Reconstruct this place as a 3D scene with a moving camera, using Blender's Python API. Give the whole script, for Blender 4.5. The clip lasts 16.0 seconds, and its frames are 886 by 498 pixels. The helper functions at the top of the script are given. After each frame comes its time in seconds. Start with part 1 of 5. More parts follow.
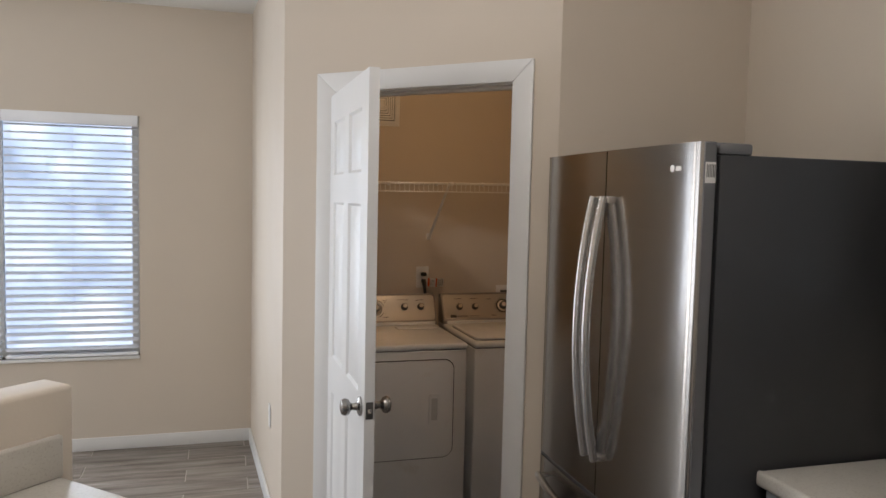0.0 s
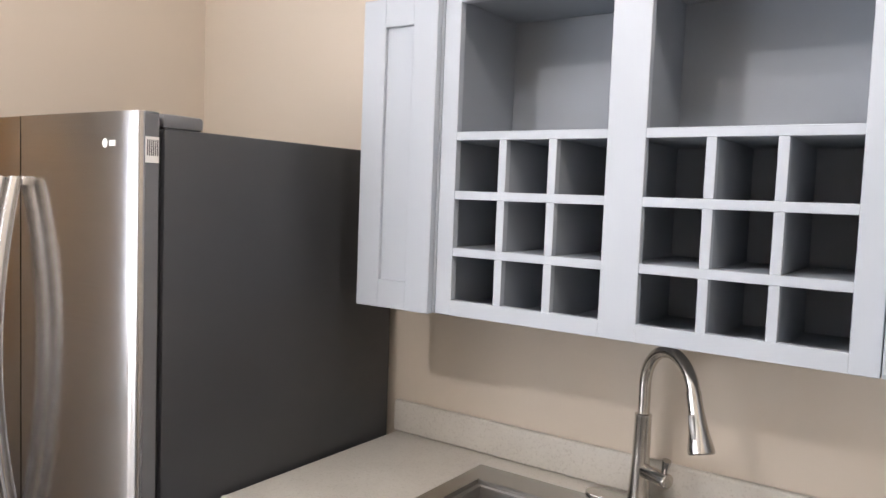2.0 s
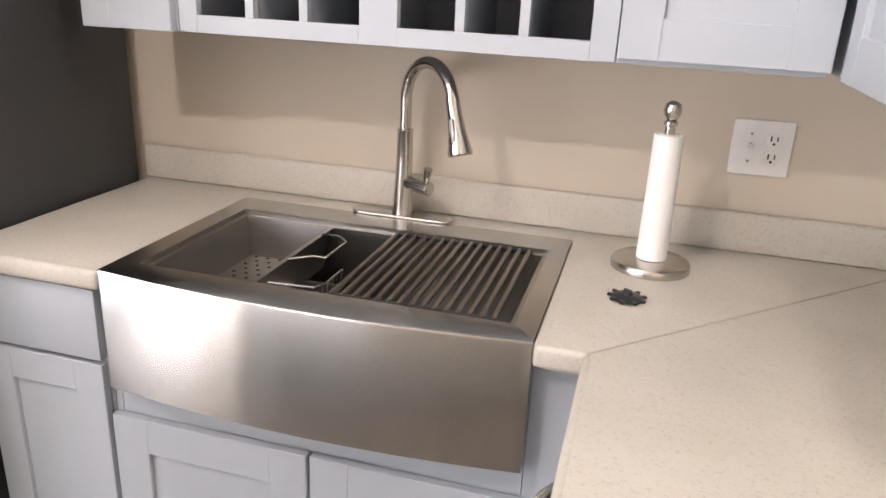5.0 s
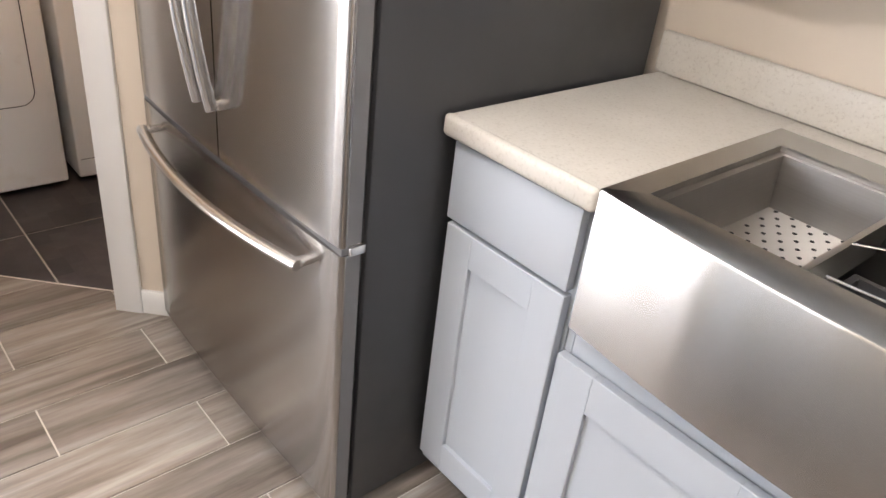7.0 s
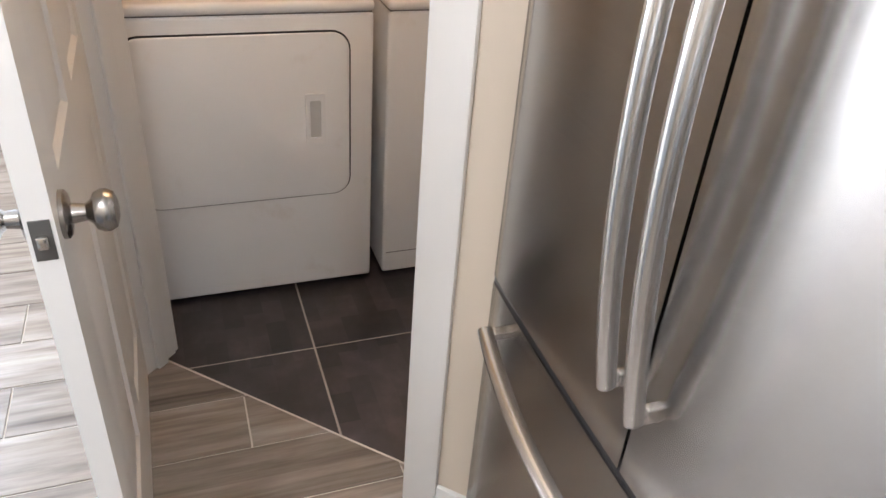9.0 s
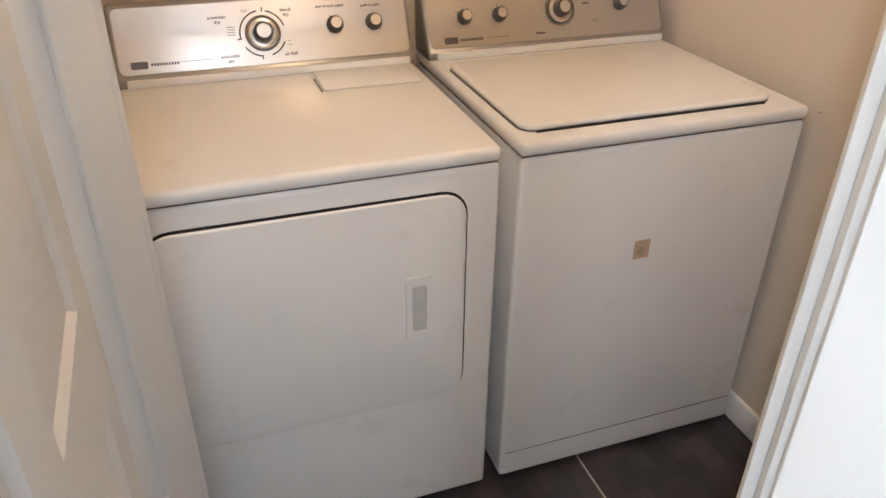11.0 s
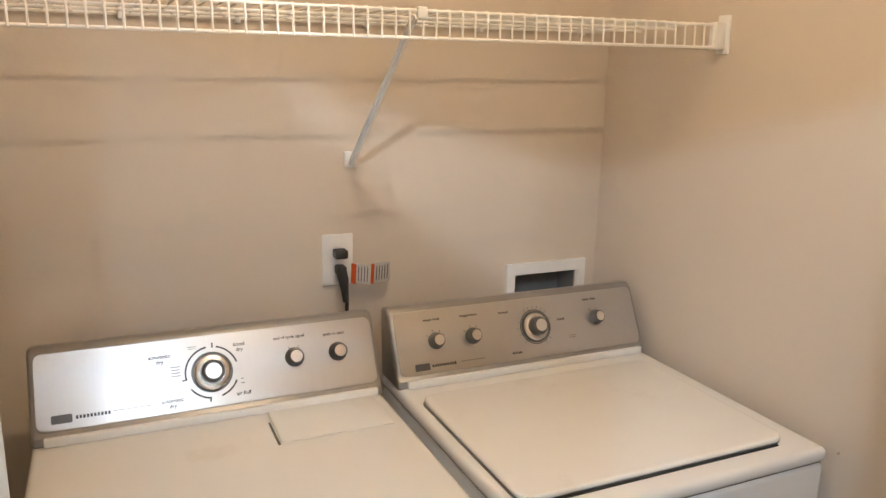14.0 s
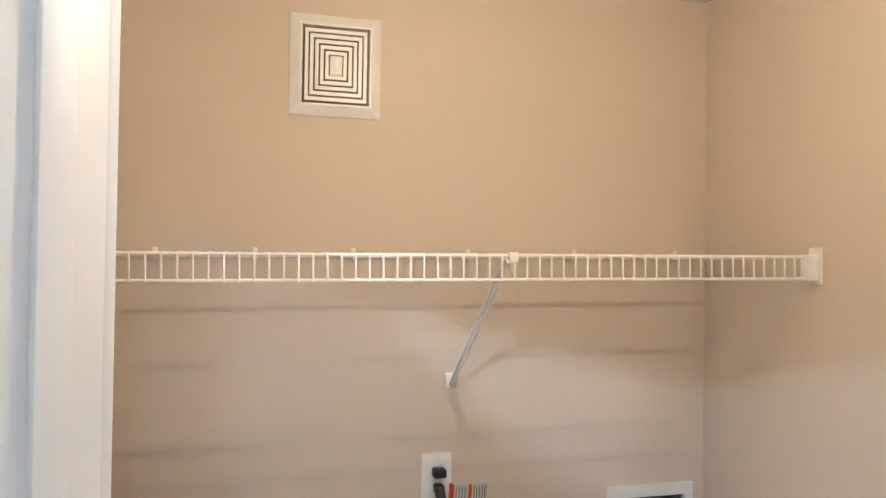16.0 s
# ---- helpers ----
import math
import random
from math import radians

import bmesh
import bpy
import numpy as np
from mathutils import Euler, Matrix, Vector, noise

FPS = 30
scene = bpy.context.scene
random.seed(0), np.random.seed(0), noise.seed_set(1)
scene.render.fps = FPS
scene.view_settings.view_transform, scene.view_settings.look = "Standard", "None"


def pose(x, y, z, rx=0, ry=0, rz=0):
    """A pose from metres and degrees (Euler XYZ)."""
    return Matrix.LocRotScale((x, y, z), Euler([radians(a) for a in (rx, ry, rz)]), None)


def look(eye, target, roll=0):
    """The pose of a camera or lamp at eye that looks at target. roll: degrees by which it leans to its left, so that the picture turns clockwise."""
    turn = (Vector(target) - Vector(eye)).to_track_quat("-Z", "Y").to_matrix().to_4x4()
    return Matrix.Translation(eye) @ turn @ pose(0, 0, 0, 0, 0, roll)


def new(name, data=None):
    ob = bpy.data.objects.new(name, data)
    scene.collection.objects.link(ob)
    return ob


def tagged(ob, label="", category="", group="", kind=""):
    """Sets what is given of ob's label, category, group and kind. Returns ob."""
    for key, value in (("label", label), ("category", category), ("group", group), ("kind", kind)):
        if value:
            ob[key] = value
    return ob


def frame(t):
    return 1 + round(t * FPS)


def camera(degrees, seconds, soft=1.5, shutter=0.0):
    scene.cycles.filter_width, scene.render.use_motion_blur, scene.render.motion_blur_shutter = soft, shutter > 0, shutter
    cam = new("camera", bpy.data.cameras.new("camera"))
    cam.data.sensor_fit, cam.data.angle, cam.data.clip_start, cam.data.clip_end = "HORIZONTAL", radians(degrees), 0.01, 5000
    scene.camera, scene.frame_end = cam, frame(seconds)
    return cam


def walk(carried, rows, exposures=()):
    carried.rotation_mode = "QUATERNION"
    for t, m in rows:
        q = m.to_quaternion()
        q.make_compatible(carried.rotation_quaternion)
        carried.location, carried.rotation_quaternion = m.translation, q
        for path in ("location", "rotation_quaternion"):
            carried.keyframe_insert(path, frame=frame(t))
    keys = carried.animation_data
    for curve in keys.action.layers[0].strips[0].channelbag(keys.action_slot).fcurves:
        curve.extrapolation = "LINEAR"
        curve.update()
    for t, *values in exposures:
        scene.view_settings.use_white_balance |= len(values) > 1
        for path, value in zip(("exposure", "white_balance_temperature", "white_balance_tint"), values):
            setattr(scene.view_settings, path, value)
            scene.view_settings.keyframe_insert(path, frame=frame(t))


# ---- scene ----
cam = camera(61.4, 16.0)
PATH = [
    (0, (1.618, -1.976, 1.638), (-0.295, -1.406, 1.502), 1.3),
    (0.5, (1.528, -1.853, 1.634), (-0.281, -1.012, 1.498), 2.0),
    (1, (1.457, -1.732, 1.639), (-0.182, -0.595, 1.5), 2.2),
    (1.5, (1.416, -1.696, 1.637), (-0.001, -0.292, 1.5), 2.3),
    (2, (1.373, -1.716, 1.644), (0.234, -0.078, 1.505), 2.2),
    (2.5, (1.362, -1.75, 1.638), (0.496, 0.046, 1.487), 1.6),
    (3, (1.372, -1.752, 1.625), (0.685, 0.115, 1.416), 0.9),
    (3.2, (1.381, -1.744, 1.621), (0.763, 0.141, 1.368), 0.5),
    (5.3, (1.337, -1.722, 1.484), (0.85, 0.069, 0.738), 2.8),
    (5.5, (1.317, -1.705, 1.477), (0.786, 0.053, 0.685), 3.4),
    (6, (1.229, -1.607, 1.444), (0.519, 0.056, 0.589), 6.2),
    (6.5, (1.102, -1.513, 1.438), (0.105, -0.053, 0.503), 8.2),
    (7, (0.964, -1.498, 1.413), (-0.278, -0.301, 0.401), 7.0),
    (7.5, (0.708, -1.497, 1.422), (-0.65, -0.462, 0.382), 5.1),
    (8, (0.517, -1.466, 1.417), (-0.909, -0.543, 0.362), 4.3),
    (8.5, (0.279, -1.389, 1.431), (-1.223, -0.601, 0.37), 5.0),
    (9, (0.098, -1.319, 1.446), (-1.471, -0.703, 0.37), 4.5),
    (9.5, (-0.146, -1.37, 1.467), (-1.725, -0.756, 0.403), 2.9),
    (9.7, (-0.23, -1.373, 1.479), (-1.811, -0.755, 0.422), 2.4),
    (11.8, (-0.907, -1.315, 1.459), (-2.536, -0.743, 0.45), 0.1),
    (12, (-0.943, -1.332, 1.464), (-2.566, -0.667, 0.504), 0.2),
    (12.5, (-0.982, -1.324, 1.481), (-2.607, -0.545, 0.614), 1.2),
    (13, (-0.997, -1.307, 1.519), (-2.662, -0.478, 0.783), 2.0),
    (13.5, (-0.997, -1.32, 1.564), (-2.715, -0.479, 0.981), 1.8),
    (14, (-0.991, -1.315, 1.606), (-2.762, -0.505, 1.154), 1.3),
    (14.5, (-0.989, -1.313, 1.648), (-2.806, -0.542, 1.327), 1.0),
    (15, (-0.979, -1.305, 1.669), (-2.836, -0.588, 1.471), 0.8),
    (15.5, (-0.947, -1.289, 1.695), (-2.84, -0.65, 1.614), 0.8),
    (16, (-0.898, -1.295, 1.714), (-2.828, -0.772, 1.738), 0.9),
]
EXPOSURES = [(0.0, -1.2, 6400, 13), (0.5, -1.0, 6200, 13), (1.0, -0.72, 6000, 13), (1.5, -0.2, 6050, 15), (2.0, 0.05, 6300, 16), (3.0, 0.25, 6550, 17), (5.5, 0.28, 6700, 19), (7.0, 0.66, 6400, 16), (8.0, 0.70, 6200, 14), (9.5, 0.62, 5800, 12), (12.0, 0.98, 5350, 6), (14.0, 0.9, 5100, 3), (16.0, 0.90, 4750, 3)]
walk(cam, [(t, look(eye, target, roll)) for t, eye, target, roll in PATH], EXPOSURES)

# ---- world and light ----
world = bpy.data.worlds.new("world")
scene.world = world
world.use_nodes = True
wn = world.node_tree
sky = wn.nodes.new("ShaderNodeTexSky")
sky.sky_type, sky.sun_disc = "NISHITA", False
sky.sun_elevation, sky.sun_rotation = radians(50), radians(60)
wn.links.new(sky.outputs[0], wn.nodes["Background"].inputs[0])
wn.nodes["Background"].inputs[1].default_value = 0.10


def area(name, m, sx, sy, watts, color):
    l = bpy.data.lights.new(name, "AREA")
    l.shape, l.size, l.size_y, l.energy, l.color = "RECTANGLE", sx, sy, watts, color
    ob = new(name, l)
    ob.matrix_basis = m
    return ob


WARM = (1.0, 0.955, 0.90)
COOL = (0.82, 0.91, 1.0)


def globe(name, at, radius, watts, color):
    l = bpy.data.lights.new(name, "POINT")
    l.shadow_soft_size, l.energy, l.color = radius, watts, color
    ob = new(name, l)
    ob.location = at
    return ob


globe("kitchen_ceiling_lamp", (1.55, -1.12, 2.74), 0.05, 20, WARM)
globe("kitchen_ceiling_lamp", (0.65, -1.61, 2.76), 0.05, 26, WARM)
globe("breakfast_ceiling_lamp", (0.15, -2.25, 2.76), 0.05, 68, WARM)
area("dining_ceiling_lamp", pose(-1.3, -4.6, 2.77), 0.5, 0.5, 14, WARM)
globe("laundry_ceiling_lamp", (-1.72, -0.85, 2.36), 0.010, 12, (1.0, 0.64, 0.33))
area("dining_window_daylight", pose(-3.37, -3.25, 1.35, 0, -90, 0), 1.45, 1.5, 60, COOL)
area("patio_window_daylight", pose(-3.37, -5.10, 1.10, 0, -90, 0), 2.05, 1.6, 88, (0.93, 0.97, 1.0))
area("garden_window_daylight", pose(-1.7, -5.95, 1.15, 90, 0, 0), 2.4, 2.1, 85, COOL)


# ---- materials ----
def mat(name):
    m = bpy.data.materials.new(name)
    m.use_nodes = True
    return m, m.node_tree, m.node_tree.nodes["Principled BSDF"]


def nd(t, kind, **sets):
    n = t.nodes.new(kind)
    for k, v in sets.items():
        n.inputs[k.replace("_", " ")].default_value = v
    return n


def coords(t, scale=(1, 1, 1), rand=False):
    c = t.nodes.new("ShaderNodeTexCoord")
    mp = t.nodes.new("ShaderNodeMapping")
    mp.inputs["Scale"].default_value = scale
    t.links.new(c.outputs["Object"], mp.inputs["Vector"])
    if rand:
        oi = t.nodes.new("ShaderNodeObjectInfo")
        mul = t.nodes.new("ShaderNodeMath")
        mul.operation = "MULTIPLY"
        mul.inputs[1].default_value = 57.0
        t.links.new(oi.outputs["Random"], mul.inputs[0])
        t.links.new(mul.outputs[0], mp.inputs["Location"])
    return mp


def ramp(t, src, stops):
    r = t.nodes.new("ShaderNodeValToRGB")
    e = r.color_ramp.elements
    while len(e) < len(stops):
        e.new(0.5)
    for el, (p, c) in zip(e, stops):
        el.position, el.color = p, (*c, 1)
    t.links.new(src, r.inputs[0])
    return r


def bump(t, p, src, strength, dist):
    b = nd(t, "ShaderNodeBump", Strength=strength, Distance=dist)
    t.links.new(src, b.inputs["Height"])
    t.links.new(b.outputs[0], p.inputs["Normal"])


def noise_of(t, mp, scale, detail=3.0, rough=0.55):
    n = nd(t, "ShaderNodeTexNoise", Scale=scale, Detail=detail, Roughness=rough)
    t.links.new(mp.outputs[0], n.inputs["Vector"])
    return n


def painted(name, col, rough=0.5, var=0.04, big=1.5, fine=140.0, relief=0.15, depth=0.001, spec=0.5):
    """Paint with slow tone variation and a fine relief."""
    m, t, p = mat(name)
    mp = coords(t)
    a = noise_of(t, mp, big)
    lo, hi = [c * (1 - var) for c in col], [min(1, c * (1 + var)) for c in col]
    r = ramp(t, a.outputs["Fac"], [(0.3, lo), (0.7, hi)])
    t.links.new(r.outputs[0], p.inputs["Base Color"])
    f = noise_of(t, mp, fine, 2)
    bump(t, p, f.outputs["Fac"], relief, depth)
    rr = ramp(t, noise_of(t, mp, big * 4).outputs["Fac"], [(0.3, [rough * 0.88] * 3), (0.7, [min(1, rough * 1.1)] * 3)])
    t.links.new(rr.outputs[0], p.inputs["Roughness"])
    p.inputs["Specular IOR Level"].default_value = spec
    return m


def steel(name, col, rough, vertical_blur=True, aniso=0.75, grain=(2, 2, 300)):
    m, t, p = mat(name)
    p.inputs["Metallic"].default_value = 1
    p.inputs["Anisotropic"].default_value = aniso
    p.inputs["Anisotropic Rotation"].default_value = 0.25 if vertical_blur else 0.0
    tg = t.nodes.new("ShaderNodeTangent")
    tg.direction_type, tg.axis = "RADIAL", "Z"
    t.links.new(tg.outputs[0], p.inputs["Tangent"])
    mp = coords(t, grain)
    n = noise_of(t, mp, 1.0, 4)
    p.inputs["Roughness"].default_value = rough
    mp2 = coords(t)
    b = noise_of(t, mp2, 3.0)
    c = ramp(t, b.outputs["Fac"], [(0.3, [q * 0.93 for q in col]), (0.7, col)])
    g = ramp(t, n.outputs["Fac"], [(0.3, (0.96,) * 3), (0.7, (1.02,) * 3)])
    mx = t.nodes.new("ShaderNodeMix")
    mx.data_type, mx.blend_type = "RGBA", "MULTIPLY"
    mx.inputs["Factor"].default_value = 1.0
    t.links.new(c.outputs[0], mx.inputs["A"])
    t.links.new(g.outputs[0], mx.inputs["B"])
    t.links.new(mx.outputs["Result"], p.inputs["Base Color"])
    return m


def plain(name, col, rough=0.5, metal=0.0):
    m, t, p = mat(name)
    mp = coords(t)
    r = ramp(t, noise_of(t, mp, 25).outputs["Fac"], [(0.3, [c * 0.93 for c in col]), (0.7, col)])
    t.links.new(r.outputs[0], p.inputs["Base Color"])
    p.inputs["Roughness"].default_value, p.inputs["Metallic"].default_value = rough, metal
    return m


M_WALL = painted("wall_paint", (0.60, 0.525, 0.435), 0.62, 0.02, 1.2, 95, 0.22, 0.0012, 0.4)
M_CEIL = painted("ceiling_paint", (0.78, 0.77, 0.74), 0.8, 0.02, 1.0, 60, 0.3, 0.002)
M_TRIM = painted("trim_paint", (0.72, 0.715, 0.70), 0.38, 0.02, 3.0, 60, 0.05)
M_DOOR = painted("door_paint", (0.72, 0.72, 0.71), 0.36, 0.02, 3.0, 70, 0.06)
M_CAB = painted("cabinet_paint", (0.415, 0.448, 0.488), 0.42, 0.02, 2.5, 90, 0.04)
# the cabinet grey again, darkened to put cubby shade into the colour
M_CAB_SHADE = painted("cabinet_paint_shaded", (0.30, 0.325, 0.355), 0.5, 0.03, 3.0, 90, 0.04)
M_STEEL = steel("brushed_steel", (0.455, 0.435, 0.415), 0.21, True, 0.80)
M_STEELH = steel("sink_steel", (0.53, 0.517, 0.50), 0.22, True, 0.88)
M_BOWL = steel("bowl_steel", (0.40, 0.385, 0.365), 0.30, True, 0.2)
M_ROD = steel("rod_steel", (0.31, 0.285, 0.25), 0.30, True, 0.2)
M_PEWTER = steel("pewter", (0.34, 0.325, 0.31), 0.26, True, 0.2, (60, 60, 60))
M_KNOB = plain("knob_grey", (0.10, 0.097, 0.093), 0.36, 0.3)
# dark grey that carries the shade inside the white supply box
M_RECESS_SHADE = plain("recess_shade_grey", (0.20, 0.195, 0.185), 0.6)
M_PULL = plain("pull_grey", (0.55, 0.54, 0.52), 0.4)
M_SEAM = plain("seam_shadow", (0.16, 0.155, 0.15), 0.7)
M_NICKEL = steel("brushed_nickel", (0.60, 0.57, 0.53), 0.24, True, 0.3, (60, 60, 60))
M_HANDLE = steel("handle_steel", (0.78, 0.77, 0.76), 0.24, False, 0.3, (60, 60, 60))
M_FRSIDE = painted("fridge_side_paint", (0.038, 0.039, 0.042), 0.45, 0.04, 4, 500, 0.25, 0.0006)
M_FRDARK = plain("fridge_dark_trim", (0.15, 0.15, 0.155), 0.4)
M_BLACK = plain("black_plastic", (0.02, 0.02, 0.021), 0.45)
M_GASKET = plain("dark_gap", (0.015, 0.015, 0.016), 0.8)
M_WHITEP = plain("white_plastic", (0.80, 0.79, 0.77), 0.35)


def enamel():
    """White appliance enamel with faint brownish smudges."""
    m = painted("white_enamel", (0.77, 0.765, 0.755), 0.24, 0.015, 3.5, 200, 0.03, 0.0005)
    t = m.node_tree
    p = t.nodes["Principled BSDF"]
    base = p.inputs["Base Color"].links[0].from_socket
    s = noise_of(t, coords(t, (1.0, 1.0, 1.0)), 5.5, 6, 0.62)
    k = ramp(t, s.outputs["Fac"], [(0.60, (0, 0, 0)), (0.78, (0.36, 0.36, 0.36))])
    mx = t.nodes.new("ShaderNodeMix")
    mx.data_type = "RGBA"
    mx.inputs["B"].default_value = (0.52, 0.44, 0.35, 1)
    t.links.new(k.outputs[0], mx.inputs["Factor"])
    t.links.new(base, mx.inputs["A"])
    t.links.new(mx.outputs["Result"], p.inputs["Base Color"])
    return m


M_ENAMEL = enamel()
M_PANEL = steel("console_silver", (0.56, 0.545, 0.53), 0.34, True, 0.4, (6, 900, 6))
M_CONSOLE = plain("console_grey", (0.33, 0.315, 0.30), 0.36, 0.6)
M_WIRE = plain("wire_white", (0.80, 0.78, 0.74), 0.35)
M_PAPER = painted("paper_towel", (0.86, 0.85, 0.83), 0.9, 0.02, 10, 260, 0.5, 0.001)
M_INK = plain("ink_grey", (0.03, 0.03, 0.03), 0.6)
M_INKL = plain("ink_light", (0.16, 0.155, 0.15), 0.6)
M_ORANGE = plain("label_orange", (0.75, 0.13, 0.03), 0.6)
M_TAG = plain("label_white", (0.82, 0.80, 0.77), 0.6)
M_TAN = plain("label_tan", (0.52, 0.38, 0.26), 0.6)
M_BLIND = painted("blind_slat", (0.82, 0.83, 0.85), 0.45, 0.02, 6, 90, 0.03)
M_GROUT = painted("grout", (0.60, 0.555, 0.50), 0.9, 0.06, 8, 300, 0.3)
M_GROUTD = painted("laundry_grout", (0.36, 0.33, 0.30), 0.9, 0.08, 8, 300, 0.3)


def laminate():
    m, t, p = mat("laminate_speckle")
    mp = coords(t)
    a = noise_of(t, mp, 4, 4)
    base = ramp(t, a.outputs["Fac"], [(0.3, (0.48, 0.45, 0.395)), (0.7, (0.56, 0.53, 0.475))])
    f = noise_of(t, mp, 170, 3, 0.6)
    spots = ramp(t, f.outputs["Fac"], [(0.33, (0.50, 0.44, 0.37)), (0.44, (0.95, 0.95, 0.95)), (0.62, (1, 1, 1)), (0.72, (1.22, 1.2, 1.16))])
    mx = t.nodes.new("ShaderNodeMix")
    mx.data_type, mx.blend_type = "RGBA", "MULTIPLY"
    mx.inputs["Factor"].default_value = 0.30
    t.links.new(base.outputs[0], mx.inputs["A"])
    t.links.new(spots.outputs[0], mx.inputs["B"])
    t.links.new(mx.outputs["Result"], p.inputs["Base Color"])
    p.inputs["Roughness"].default_value = 0.42
    bump(t, p, f.outputs["Fac"], 0.06, 0.0006)
    return m


def planks_mat():
    m, t, p = mat("wood_look_tile")
    mp = coords(t, (9, 0.9, 9), True)
    a = noise_of(t, mp, 2.2, 6, 0.62)
    grain = ramp(t, a.outputs["Fac"], [(0.30, (0.12, 0.100, 0.084)), (0.44, (0.205, 0.178, 0.156)), (0.56, (0.275, 0.247, 0.222)), (0.72, (0.38, 0.358, 0.332))])
    st = noise_of(t, coords(t, (26, 0.55, 9), True), 1.0, 3, 0.5)
    dark = ramp(t, st.outputs["Fac"], [(0.32, (0.42, 0.36, 0.31)), (0.46, (1, 0.98, 0.95)), (0.62, (1, 1, 1)), (0.76, (1.4, 1.33, 1.25))])
    m0 = t.nodes.new("ShaderNodeMix")
    m0.data_type, m0.blend_type = "RGBA", "MULTIPLY"
    m0.inputs["Factor"].default_value = 0.8
    t.links.new(grain.outputs[0], m0.inputs["A"])
    t.links.new(dark.outputs[0], m0.inputs["B"])
    oi = t.nodes.new("ShaderNodeObjectInfo")
    tone = ramp(t, oi.outputs["Random"], [(0.0, (0.80, 0.79, 0.78)), (0.5, (1.0, 0.98, 0.96)), (1.0, (1.14, 1.14, 1.15))])
    mx = t.nodes.new("ShaderNodeMix")
    mx.data_type, mx.blend_type = "RGBA", "MULTIPLY"
    mx.inputs["Factor"].default_value = 1.0
    t.links.new(m0.outputs["Result"], mx.inputs["A"])
    t.links.new(tone.outputs[0], mx.inputs["B"])
    t.links.new(mx.outputs["Result"], p.inputs["Base Color"])
    r = ramp(t, a.outputs["Fac"], [(0.3, (0.42,) * 3), (0.7, (0.30,) * 3)])
    t.links.new(r.outputs[0], p.inputs["Roughness"])
    bump(t, p, a.outputs["Fac"], 0.12, 0.001)
    return m


def dark_tile_mat():
    m, t, p = mat("slate_tile")
    mp = coords(t, (1, 1, 1), True)
    a = noise_of(t, mp, 9, 5, 0.6)
    c = ramp(t, a.outputs["Fac"], [(0.3, (0.022, 0.020, 0.022)), (0.55, (0.036, 0.033, 0.036)), (0.75, (0.058, 0.052, 0.054))])
    br = nd(t, "ShaderNodeTexBrick", Scale=1.0, Mortar_Size=0.0, Brick_Width=0.11, Row_Height=0.06, Color1=(0.50, 0.49, 0.52, 1), Color2=(1.5, 1.36, 1.34, 1))
    t.links.new(mp.outputs[0], br.inputs["Vector"])
    mx = t.nodes.new("ShaderNodeMix")
    mx.data_type, mx.blend_type = "RGBA", "MULTIPLY"
    mx.inputs["Factor"].default_value = 0.7
    t.links.new(c.outputs[0], mx.inputs["A"])
    t.links.new(br.outputs["Color"], mx.inputs["B"])
    t.links.new(mx.outputs["Result"], p.inputs["Base Color"])
    p.inputs["Roughness"].default_value = 0.40
    bump(t, p, a.outputs["Fac"], 0.3, 0.002)
    return m


M_LAM, M_PLANK, M_SLATE = laminate(), planks_mat(), dark_tile_mat()


def glass_mat():
    m, t, p = mat("window_glass")
    p.inputs["Transmission Weight"].default_value, p.inputs["Roughness"].default_value, p.inputs["IOR"].default_value = 1, 0.02, 1.45
    return m


def outside_mat():
    """Distance behind the window: sky above, pale wall and trees below, out of focus."""
    m, t, p = mat("distance")
    mp = coords(t)
    a = noise_of(t, mp, 0.9, 3)
    c = ramp(t, a.outputs["Fac"], [(0.34, (0.20, 0.27, 0.36)), (0.47, (0.46, 0.58, 0.80)), (0.60, (0.80, 0.90, 1.0))])
    t.links.new(c.outputs[0], p.inputs["Emission Color"])
    t.links.new(c.outputs[0], p.inputs["Base Color"])
    p.inputs["Emission Strength"].default_value = 4.2
    return m


M_GLASS, M_OUT = glass_mat(), outside_mat()

# ---- building helpers ----
ORIGIN = {}


def bx(x0, x1, y0, y1, z0, z1, bev=0.0, seg=2):
    bm = bmesh.new()
    bmesh.ops.create_cube(bm, size=1)
    bmesh.ops.scale(bm, vec=(abs(x1 - x0), abs(y1 - y0), abs(z1 - z0)), verts=bm.verts)
    bmesh.ops.translate(bm, vec=((x0 + x1) / 2, (y0 + y1) / 2, (z0 + z1) / 2), verts=bm.verts)
    if bev:
        bmesh.ops.bevel(bm, geom=bm.edges[:], offset=bev, segments=seg, profile=0.5, affect="EDGES")
    return bm


def join(*bms):
    out = bmesh.new()
    for b in bms:
        me = bpy.data.meshes.new("tmp")
        b.to_mesh(me)
        out.from_mesh(me)
        bpy.data.meshes.remove(me)
    return out


def moved(bm, m):
    bmesh.ops.transform(bm, matrix=m, verts=bm.verts)
    return bm


def cyl(r, h, m=None, r2=None, seg=32, bev=0.0):
    """A cylinder or cone that stands on z = 0, h high, then posed by m."""
    bm = bmesh.new()
    bmesh.ops.create_cone(bm, cap_ends=True, segments=seg, radius1=r, radius2=r if r2 is None else r2, depth=h)
    bmesh.ops.translate(bm, vec=(0, 0, h / 2), verts=bm.verts)
    if bev:
        rim = [e for e in bm.edges if abs(e.verts[0].co.z - e.verts[1].co.z) < 1e-6]
        bmesh.ops.bevel(bm, geom=rim, offset=bev, segments=3, profile=0.5, affect="EDGES")
    return moved(bm, m) if m else bm


